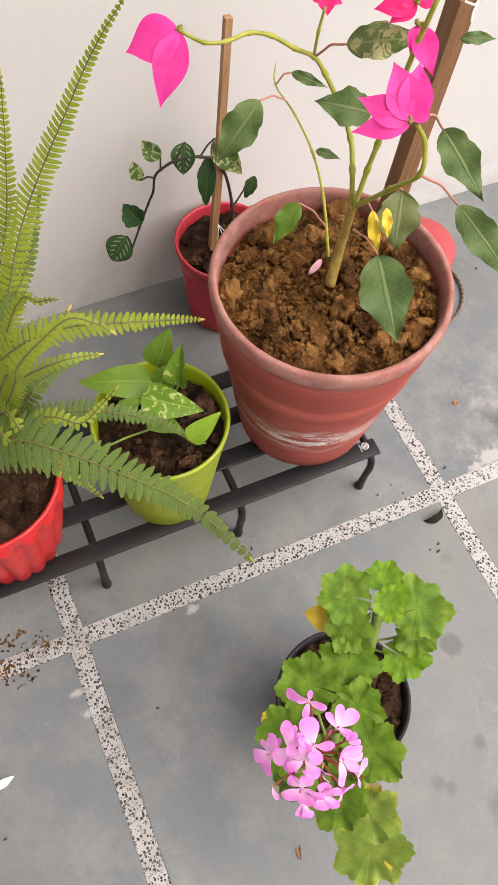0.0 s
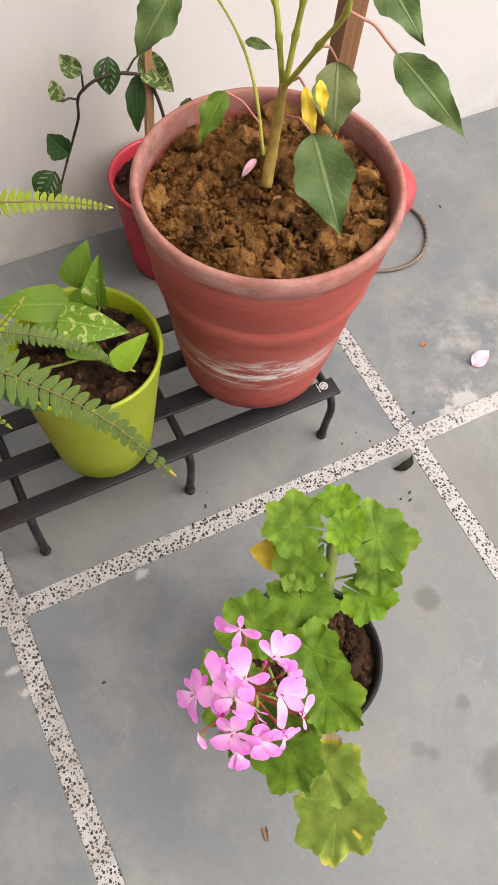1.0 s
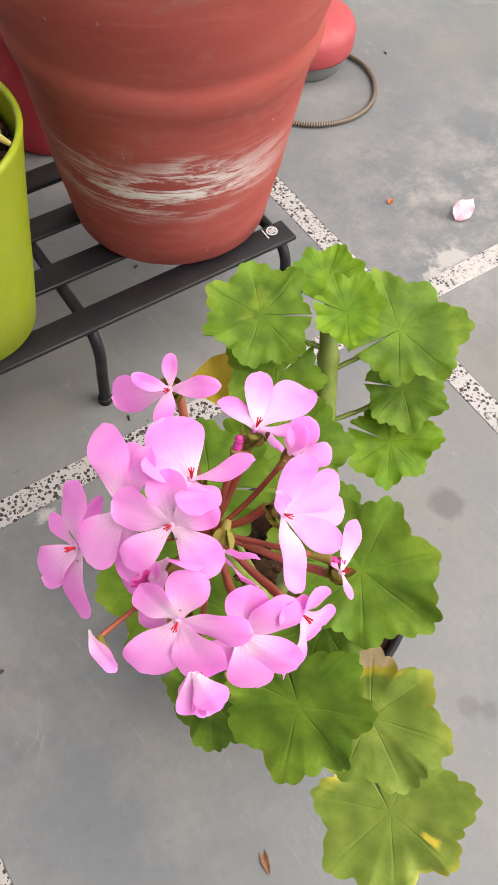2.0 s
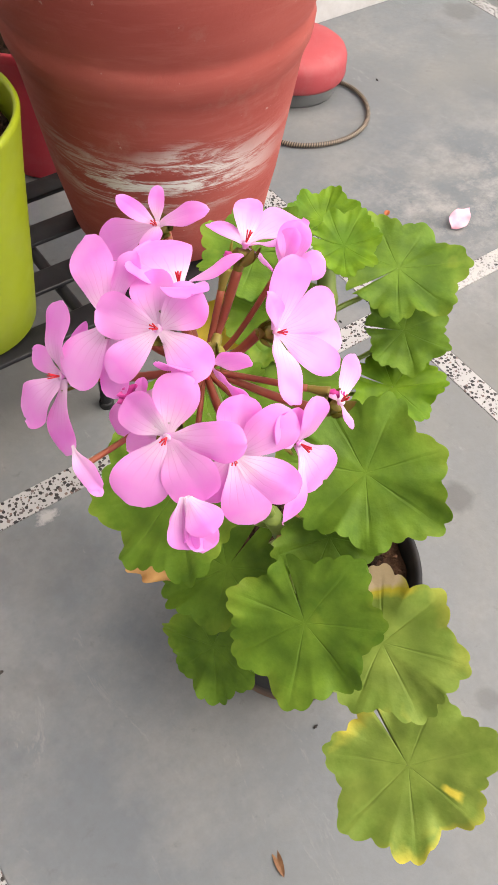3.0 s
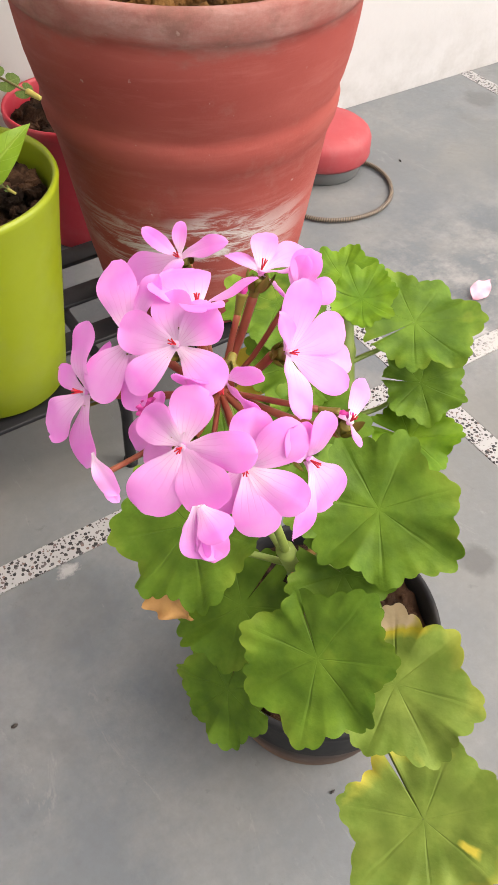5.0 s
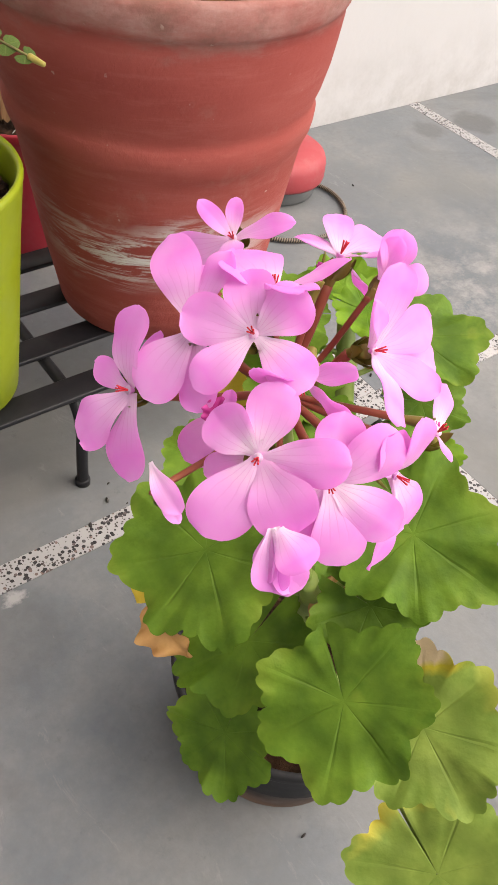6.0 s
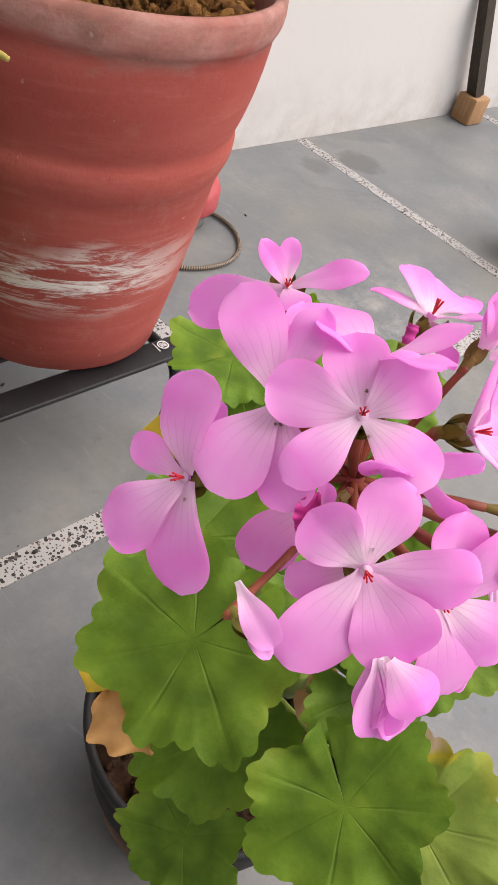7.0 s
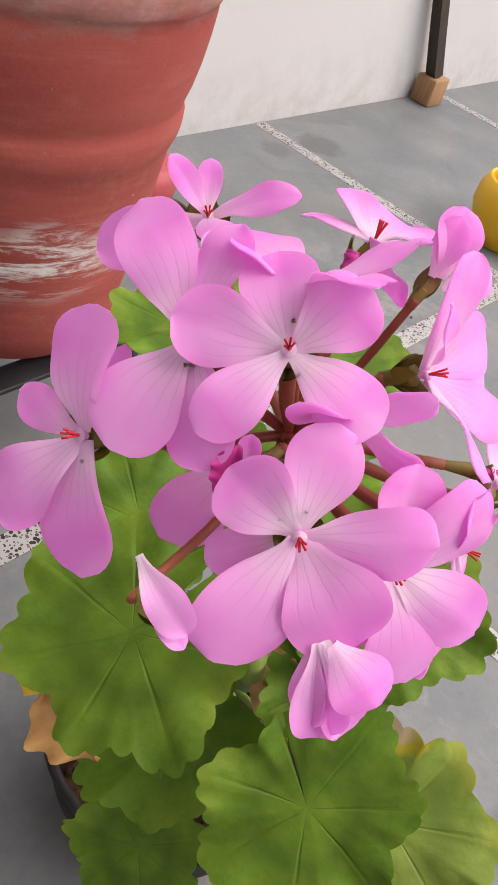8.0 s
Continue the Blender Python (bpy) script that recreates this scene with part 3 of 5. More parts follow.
def round_leaf(centre, axis, normal, radius, cup=0.18, ruffle=0.05, seed=0, lobes=7, rings=9, n=168):
    """A geranium leaf: shallow lobes with a scalloped rim, cleft down to the stalk opposite axis."""
    bm = bmesh.new()
    uv = bm.loops.layers.uv.verify()
    a, s, nn = frame_of(normal, axis)
    rnd = random.Random(seed)
    ph, ph2 = rnd.uniform(0, 6.28), rnd.uniform(0, 6.28)
    gap = radians(rnd.uniform(0.8, 3.5))
    c = V(centre)
    layers = []
    for off in (0.00025, -0.00025):
        grid = []
        for k in range(rings + 1):
            v = k / rings
            row = []
            for i in range(n + 1):
                w = i / n
                th = (w - 0.5) * 2 * (math.pi - gap * (0.35 + 0.65 * v))
                lobe = 1 - 0.17 * (0.5 - 0.5 * math.cos(lobes * (th + math.pi)))
                teeth = (0.070 + 0.02 * math.sin(3.3 * th + ph)) * (abs(math.sin(lobes * (2.0 + 0.05 * math.sin(1.7 * th + ph2)) * (th + math.pi) + 1.57)) ** 0.7 - 0.5)
                r = radius * v * (1 + (lobe - 1 + teeth) * v ** 2) * (1.0 - 0.12 * (abs(th) / math.pi) ** 3) * (1 + 0.06 * math.sin(2 * th + ph2) + 0.04 * math.sin(3 * th + ph))
                z = radius * (cup * v * v * (1 + 0.25 * math.sin(2 * th + ph)) + ruffle * v ** 3 * math.sin(lobes * th + ph2) - 0.014 * v * math.cos(lobes * (th + math.pi)) + 0.038 * v ** 3 * math.sin(11 * th + ph) + 0.05 * v * v * math.sin(4 * th + ph2) + 0.012 * v ** 3 * math.sin(7 * v + 19 * th))
                z -= radius * 0.22 * max(0, v - 0.55) ** 2 * 4 * cup
                row.append(bm.verts.new(c + a * r * math.cos(th) + s * r * math.sin(th) + nn * (z + off)))
            grid.append(row)
        layers.append(grid)
    for m, grid in enumerate(layers):
        for k in range(rings):
            for i in range(n):
                q = (grid[k][i], grid[k + 1][i], grid[k + 1][i + 1], grid[k][i + 1])
                w = ((i, k), (i, k + 1), (i + 1, k + 1), (i + 1, k))
                if m:
                    q, w = q[::-1], w[::-1]
                f = bm.faces.new(q)
                for loop, (x, y) in zip(f.loops, w):
                    loop[uv].uv = (x / n, y / rings)
    bmesh.ops.remove_doubles(bm, verts=bm.verts, dist=0.00001)
    return bm


def clod_mesh(name, seed, material, rough=0.35):
    bm = bmesh.new()
    bmesh.ops.create_icosphere(bm, subdivisions=3, radius=1.0)
    rough *= 1.15
    for v in bm.verts:
        d = v.co.normalized()
        v.co = d * (1 + rough * noise.noise(d * 1.3 + V((seed * 7.1, 0, 0))) + 0.5 * rough * noise.noise(d * 3.1 + V((0, seed * 3.3, 0))) + 0.25 * rough * noise.noise(d * 7.3 + V((seed, 0, 2.0))))
    return mesh_of(name, bm, material, False)


def crumb_bm(cx, cy, z, r, heap, count, big, seed):
    """Many small loose crumbs over a round bed, joined."""
    rnd = random.Random(seed)
    unit = bmesh.new()
    bmesh.ops.create_icosphere(unit, subdivisions=1, radius=1.0)
    shape = [v.co.copy() * (1 + 0.3 * noise.noise(v.co * 2.2)) for v in unit.verts]
    tris = [[v.index for v in f.verts] for f in unit.faces]
    unit.free()
    bm = bmesh.new()
    for k in range(count):
        q = math.sqrt(rnd.random()) * r
        a = rnd.uniform(0, 6.28)
        s = big * rnd.uniform(0.25, 1.0) ** 1.6
        m = pose(cx + q * math.cos(a), cy + q * math.sin(a), z + heap * (1 - (q / r) ** 2) + rnd.uniform(0.0, 0.004), rnd.uniform(0, 180), rnd.uniform(0, 180), 0) @ Matrix.Diagonal((s * 1.25, s, s * 0.8, 1))
        vs = [bm.verts.new(m @ p) for p in shape]
        for t in tris:
            bm.faces.new([vs[i] for i in t])
    return bm


def soil_bm(cx, cy, z, r, heap, seed):
    """A rough earth surface, heaped and dug over."""
    bm = bmesh.new()
    rings, n = 22, 64
    grid = []
    for k in range(rings + 1):
        q = k / rings
        row = []
        for i in range(n):
            a = 2 * math.pi * i / n
            x, y = q * r * math.cos(a), q * r * math.sin(a)
            h = heap * (1 - q * q) + 0.011 * noise.fractal(V((x * 42, y * 42, seed)), 0.8, 2.0, 5) + 0.004 * noise.noise(V((x * 160, y * 160, seed)))
            row.append(bm.verts.new((cx + x, cy + y, z + h)))
        grid.append(row)
    for k in range(rings):
        for i in range(n):
            j = (i + 1) % n
            bm.faces.new((grid[k][i], grid[k + 1][i], grid[k + 1][j], grid[k][j]))
    bmesh.ops.remove_doubles(bm, verts=bm.verts, dist=0.00001)
    return bm


# ---- floor and wall ----
STRIP, CELL = 0.027, 0.61
floor = new("floor", mesh_of("floor", box(bmesh.new(), (-1.35, -9, -0.2), (9, 0.562, -0.012)), M["cement"], False))
ROOT[floor] = V((0, 0, 0))
tagged(floor, "grey cement floor in squares with speckled terrazzo strips", "floor", kind="structure")

wall = new("wall_north", mesh_of("wall_north", box(bmesh.new(), (-1.35, 0.564, -0.2), (9, 0.75, 2.4)), M["plaster"], False))
tagged(wall, "off-white painted plaster wall behind the plants", "wall", kind="structure")

# added wall, out of view: its white face bounces light onto the flowers
west = new("wall_west", mesh_of("wall_west", box(bmesh.new(), (-1.95, -9, -0.2), (-1.40, 0.563, 2.4)), M["plaster"], False))
tagged(west, "added unseen white plaster wall bouncing light onto the plants", "wall", kind="structure")
# added slab overhead, out of view: blocks sky light so the left falls darker
shade_slab = new("ceiling", mesh_of("ceiling", box(bmesh.new(), (-1.95, -9, 2.402), (-0.60, 0.75, 2.55)), M["plaster"], False))
tagged(shade_slab, "added unseen plaster slab shading the left side from the sky", "ceiling", kind="structure")


# ---- plant rack ----
RACK_Z = 0.120
rack = thing("plant_rack", (-0.54, 0.15, 0.0), "low black metal plant rack with flat slats and bent rod legs", "plant rack")
RODS = [-0.1203 - 0.2117 * k for k in range(5)]
SLATS = [0.069 + 0.063 * k for k in range(4)]
for y in SLATS:
    part("slat", box(bmesh.new(), (-1.01, y - 0.0135, RACK_Z - 0.005), (-0.110, y + 0.0135, RACK_Z), 0.0015), M["metal"], rack)
for x in RODS:
    y0, y1, z = SLATS[0] - 0.012, SLATS[-1] + 0.012, RACK_Z - 0.0105
    run = [(x, y0 + 0.004, 0.0), (x, y0 + 0.001, 0.045), (x, y0 - 0.002, 0.083), (x, y0 + 0.006, z - 0.006), (x, y0 + 0.026, z), (x, (y0 + y1) / 2, z), (x, y1 - 0.026, z), (x, y1 - 0.006, z - 0.006), (x, y1 + 0.002, 0.083), (x, y1 - 0.001, 0.045), (x, y1 - 0.004, 0.0)]
    rod = part("leg_rod", tube(run, 0.0056, sides=12, steps=6), M["metal"], rack)
    for y in (run[0][1], run[-1][1]):
        part("foot_cap", lathe([(0, 0.0), (0.0072, 0.0), (0.0074, 0.006), (0.0066, 0.008), (0.0, 0.0081)], x, y, 16), M["metal"], rod, "black rubber foot cap")
# maker's mark near the end of the front slat: plain shapes
badge = bmesh.new()
bx, by, bz = -0.1276, 0.0735, RACK_Z + 0.0004
lathe([(0.0046, bz), (0.0057, bz), (0.0057, bz + 0.0004), (0.0046, bz + 0.0004)], bx, by, 32, bm=badge)
for dx in (-0.0026, -0.0009, 0.0009, 0.0026):
    box(badge, (bx + dx - 0.00045, by - 0.0028, bz), (bx + dx + 0.00045, by + 0.0028, bz + 0.0004))
for k in range(6):
    box(badge, (bx - 0.0090 + 0.0001 * k, by - 0.0066 + 0.0022 * k, bz), (bx - 0.0076, by - 0.0052 + 0.0022 * k, bz + 0.0004))
part("badge", badge, M["ink"], rack, "small white printed mark", False)


# ---- pots ----
def big_pot():
    cx, cy, z0, z1, r0, r1 = -0.1877, 0.1643, RACK_Z + 0.0005, 0.4285, 0.0955, 0.1446
    pot = thing("potted_poinsettia", (cx, cy, z0), "magenta poinsettia in a terracotta-coloured pot on the black rack", "potted plant")
    line = lambda z, d: (r0 + (0.1405 - r0) * (z - z0) / (0.404 - z0) + d, z)
    prof = [(0.0, z0), (r0 - 0.006, z0), (r0, z0 + 0.004)]
    # plain lower wall, a raised band with a groove over it, and a gently swelling upper wall
    for z, d in ((0.15, 0.0), (0.18, 0.0006), (0.21, 0.0004), (0.24, 0.0), (0.27, -0.0004), (0.292, -0.0006), (0.297, 0.0006), (0.301, 0.0016), (0.306, 0.0024), (0.313, 0.0026), (0.319, 0.0020), (0.323, 0.0006), (0.327, -0.0010), (0.332, -0.0004), (0.342, 0.0008), (0.36, 0.0018), (0.38, 0.0016), (0.395, 0.0006), (0.402, -0.0004)):
        prof.append(line(z, d))
    # dusty rolled lip
    prof += [(0.1414, 0.4035), (0.1430, 0.4065), (r1 - 0.0006, 0.411), (r1, 0.417), (r1 - 0.0006, 0.4235), (r1 - 0.0020, 0.4268), (r1 - 0.0045, z1), (r1 - 0.0072, 0.4280), (r1 - 0.0090, 0.4258), (r1 - 0.0102, 0.418), (r1 - 0.0116, 0.405), (r1 - 0.0140, 0.385), (r1 - 0.020, 0.34)]
    wave = lambda a, k: 1 + 0.0035 * math.sin(2 * a + 0.6) + 0.0015 * math.sin(5 * a + k) + 0.0012 * math.sin(17 * a + 2 * k) + 0.0009 * math.sin(29 * a + 3.1 * k)
    part("pot", lathe(prof, cx, cy, 144, wave), M["pot"], pot, "terracotta-coloured pot with a dusty rim and lime smears")
    zs, heap = 0.396, 0.024
    part("soil", soil_bm(cx, cy, zs, r1 - 0.0125, heap, 3.0), M["clay"], pot, "dry crumbly brown clay soil")
    meshes = [clod_mesh("clod", k + 1, M["clay"], 0.5) for k in range(6)]
    rnd = random.Random(4)
    for k in range(290):
        q = math.sqrt(rnd.random()) * (r1 - 0.024)
        a = rnd.uniform(0, 6.28)
        s = rnd.choice((0.002, 0.0025, 0.003, 0.0035, 0.004, 0.005, 0.006, 0.008, 0.010, 0.014)) * rnd.uniform(0.75, 1.15)
        x, y = cx + q * math.cos(a), cy + q * math.sin(a)
        piece("clod", meshes[k % 6], pot, (x, y, zs + heap * (1 - (q / (r1 - 0.0125)) ** 2) + s * 0.3 + 0.001), (rnd.uniform(0, 6), rnd.uniform(0, 6), rnd.uniform(0, 6)), (s * rnd.uniform(0.8, 1.3), s * rnd.uniform(0.8, 1.2), s * rnd.uniform(0.6, 0.9)))
    fine = crumb_bm(cx, cy, zs + 0.002, r1 - 0.015, heap, 3600, 0.0030, 21)
    tagged(part("soil_crumb", fine, M["clay"], pot, "", False), kind="stuff")
    return pot, zs + heap


def plain_pot(name, label, category, cx, cy, z0, z1, r0, r1, material, soil, soil_down, pot_label, lip=0.004, lip_h=0.012, wave=None, n=64, clods=60, seed=5):
    pot = thing(name, (cx, cy, z0), label, category)
    h = z1 - z0
    prof = [(0.0, z0), (r0 - 0.004, z0), (r0, z0 + 0.004)]
    for q in (0.25, 0.5, 0.75):
        prof.append((r0 + (r1 - lip - r0) * q, z0 + h * q))
    prof += [(r1 - lip, z1 - lip_h), (r1 - 0.0005, z1 - lip_h + 0.002), (r1, z1 - 0.003), (r1 - 0.0012, z1), (r1 - 0.004, z1 - 0.0006), (r1 - 0.0055, z1 - 0.004), (r1 - 0.0075, z1 - 0.03), (r1 - 0.0095, z1 - 0.06)]
    part("pot", lathe(prof, cx, cy, n, wave), material, pot, pot_label)
    zs = z1 - soil_down
    part("soil", soil_bm(cx, cy, zs, r1 - 0.0075, 0.004, seed), soil, pot, "dark crumbly potting soil")
    meshes = [clod_mesh("clod", k + seed * 10, soil, 0.5) for k in range(4)]
    rnd = random.Random(seed)
    for k in range(clods):
        q = math.sqrt(rnd.random()) * (r1 - 0.014)
        a = rnd.uniform(0, 6.28)
        s = rnd.choice((0.002, 0.003, 0.004, 0.005, 0.007)) * rnd.uniform(0.8, 1.2)
        piece("clod", meshes[k % 4], pot, (cx + q * math.cos(a), cy + q * math.sin(a), zs + 0.004 + s * 0.3), (rnd.uniform(0, 6), rnd.uniform(0, 6), 0), (s, s * rnd.uniform(0.7, 1.2), s * 0.8))
    tagged(part("soil_crumb", crumb_bm(cx, cy, zs + 0.003, r1 - 0.012, 0.003, 260, 0.0026, seed), soil, pot, "", False), kind="stuff")
    return pot, zs


poin, POIN_Z = big_pot()
green, GREEN_Z = plain_pot("potted_pothos", "variegated pothos in a lime green plastic pot on the rack", "potted plant", -0.4218, 0.1232, RACK_Z + 0.0005, 0.317, 0.0604, 0.0839, M["green"], M["loam"], 0.028, "lime green plastic pot", 0.001, 0.008, seed=6, clods=150)
vine, VINE_Z = plain_pot("potted_vine", "trailing dark-stemmed vine in a coral red pot by the wall", "potted plant", -0.184, 0.472, 0.0005, 0.175, 0.060, 0.083, M["red"], M["loam"], 0.022, "coral red plastic pot", 0.003, 0.014, seed=7, clods=40)
scallop = lambda a, k: 1 + (0.075 * abs(math.sin(9 * a)) if 2 <= k <= 6 else 0.012 * abs(math.sin(9 * a)) if k < 10 else 0)
fern, FERN_Z = plain_pot("potted_fern", "bushy sword fern in a bright red scalloped pot on the rack", "potted plant", -0.642, 0.135, RACK_Z + 0.0005, 0.303, 0.066, 0.094, M["fern_red"], M["loam"], 0.02, "bright red scalloped plastic pot", 0.004, 0.022, scallop, 144, 40, 8)
ger, GER_Z = plain_pot("potted_geranium", "pink geranium in a small black plastic pot on the floor", "potted plant", -0.3185, -0.233, 0.0005, 0.115, 0.066, 0.0865, M["black_pot"], M["loam"], 0.018, "small black plastic pot", 0.003, 0.012, seed=9, clods=200)


# ---- geranium: stalks, leaves, flower head ----
def stalk_between(a, b, sag=0.0, bulge=(0, 0, 0)):
    a, b = V(a), V(b)
    mid = (a + b) / 2 + V(bulge) - V((0, 0, sag))
    return [a, a.lerp(mid, 0.55), mid, mid.lerp(b, 0.55), b]


STEM_TOP = V((-0.2956, -0.1848, 0.3554))
part("main_stem", tube([(-0.330, -0.236, GER_Z - 0.01), (-0.3205, -0.2276, 0.2129), (-0.3101, -0.2146, 0.2864), (-0.3007, -0.1955, 0.3370), STEM_TOP], 0.0075, 0.0045, 12, 6, 0.2), M["ger_stem"], ger, "thick pale green jointed stem")
SIDE = V((-0.3721, -0.2682, 0.2678))
part("side_stem", tube([(-0.335, -0.240, GER_Z - 0.005), (-0.3439, -0.2475, 0.2128), SIDE, (-0.3988, -0.2906, 0.3273), (-0.4112, -0.2953, 0.3594)], 0.006, 0.004, 12, 6, 0.2), M["ger_stem"], ger, "pale green side stem")
HUB = V((-0.4418, -0.2965, 0.4668))
part("flower_stalk", tube([(-0.4088, -0.2946, 0.3521), (-0.4190, -0.2961, 0.3870), (-0.4318, -0.2963, 0.4283), HUB], 0.0019, 0.0017, 10, 8), M["ger_stem"], ger, "long green flower stalk")

# centre, axis, normal, radius, cup, material, stalk's start
LEAVES = [
    ((-0.4208, -0.3331, 0.3389), (-0.02, -0.035, -0.008), (-0.66, -0.36, 0.66), 0.0335, 0.10, "ger", SIDE, 3),
    ((-0.3901, -0.3894, 0.2373), (-0.012, -0.035, 0.008), (-0.50, -0.12, 0.86), 0.0415, 0.10, "ger_old", (-0.3641, -0.2743, 0.2401), 5),
    ((-0.3928, -0.3521, 0.3184), (0.01, -0.03, -0.006), (-0.5, -0.3, 0.81), 0.034, 0.10, "ger_spoilt", SIDE, 7),
    ((-0.3783, -0.3096, 0.3793), (0.03, -0.02, -0.01), (-0.45, -0.38, 0.81), 0.0325, 0.12, "ger", (-0.4014, -0.2924, 0.3319), 9),
    ((-0.2626, -0.2063, 0.3477), (1.0, -0.05, 0.0), (-0.12, -0.18, 0.97), 0.036, 0.06, "ger", (-0.3019, -0.2007, 0.3323), 11),
    ((-0.2664, -0.2235, 0.3182), (0.75, -0.6, 0.0), (-0.15, -0.2, 0.96), 0.027, 0.08, "ger", (-0.3081, -0.2120, 0.3001), 13),
    ((-0.2835, -0.2402, 0.2979), (0.55, -0.8, 0.0), (-0.2, -0.25, 0.94), 0.0275, 0.06, "ger_young", (-0.3101, -0.2146, 0.2864), 15),
    ((-0.2846, -0.1675, 0.3619), (0.4, 0.9, 0.0), (-0.05, -0.2, 0.97), 0.0205, 0.25, "ger_young", STEM_TOP, 17),
    ((-0.2924, -0.1933, 0.3672), (0.6, -0.7, 0.0), (-0.15, -0.2, 0.96), 0.0205, 0.22, "ger_young", STEM_TOP, 19),
    ((-0.3284, -0.1693, 0.3630), (-0.8, 0.6, 0.0), (-0.12, -0.05, 0.99), 0.032, 0.06, "ger", (-0.3014, -0.1923, 0.3416), 21),
    ((-0.3344, -0.1942, 0.3417), (-0.95, -0.2, 0.0), (-0.2, -0.15, 0.96), 0.0285, 0.08, "ger", (-0.3062, -0.2065, 0.3139), 23),
    ((-0.3491, -0.2269, 0.3295), (-0.3, -0.9, -0.1), (-0.3, -0.3, 0.90), 0.0325, 0.08, "ger", (-0.3101, -0.2146, 0.2864), 25),
    ((-0.4425, -0.2745, 0.3753), (-0.9, 0.12, -0.3), (-0.46, 0.06, 0.88), 0.0345, 0.08, "ger", (-0.4057, -0.2930, 0.3411), 27),
    ((-0.4250, -0.2861, 0.3137), (-0.6, -0.1, -0.3), (-0.58, -0.12, 0.80), 0.031, 0.08, "ger", SIDE, 29),
    ((-0.4403, -0.2979, 0.2678), (-0.25, -0.1, -0.8), (-0.78, -0.33, 0.52), 0.0275, 0.10, "ger", (-0.3595, -0.2593, 0.2403), 31),
    ((-0.3961, -0.3145, 0.3546), (0.3, -0.8, -0.1), (-0.4, -0.35, 0.84), 0.024, 0.08, "ger", (-0.4041, -0.2932, 0.3365), 35),
    ((-0.3991, -0.2319, 0.3478), (-0.6, 0.5, 0.0), (-0.3, -0.1, 0.95), 0.0335, 0.08, "ger", (-0.4057, -0.2930, 0.3411), 37),
    ((-0.3577, -0.2671, 0.3197), (0.3, -0.8, 0.0), (-0.3, -0.25, 0.92), 0.029, 0.10, "ger", SIDE, 39),
]
for c, axis, normal, radius, cup, mat, start, seed in LEAVES:
    leaf = part("leaf", round_leaf(c, axis, normal, radius, cup, 0.05, seed), M[mat], ger, {"ger": "scalloped green leaf", "ger_young": "bright green young leaf", "ger_old": "pale green leaf yellowing at the rim", "ger_spoilt": "pale green leaf with a dry cream blotch"}[mat])
    end = V(c) - V(normal).normalized() * 0.0006
    part("petiole", tube(stalk_between(start, end, 0.004), 0.0016, 0.0011, 8, 5), M["ger_stem"], leaf)

# withered leaves low on the plant
part("dry_leaf", sheet((-0.4461, -0.2490, 0.3123), (-0.4559, -0.2755, 0.3130), (-0.75, -0.2, 0.5), 0.021, ovate, 0.5, 0.18, 0.10, 3, 12, 22, seed=1), M["ger_dry"], ger, "curled brown dry leaf")
part("yellow_leaf", sheet((-0.4373, -0.2425, 0.3252), (-0.4559, -0.2468, 0.3160), (-0.6, -0.1, 0.7), 0.020, ovate, 0.2, 0.1, 0.04, 3, seed=2), M["ger_yellow"], ger, "yellow dying leaf")
part("yellow_leaf", sheet((-0.3372, -0.1809, 0.3235), (-0.3676, -0.1607, 0.3257), (-0.3, -0.3, 0.9), 0.030, ovate, 0.2, 0.1, 0.04, 3, seed=3), M["ger_yellow"], ger, "yellow dying leaf")
part("dry_leaf", sheet((-0.3915, -0.2920, 0.3437), (-0.4046, -0.3087, 0.3244), (-0.6, -0.5, 0.5), 0.017, ovate, 0.7, 0.2, 0.08, 3, seed=4), M["ger_dry"], ger, "curled brown dry leaf")


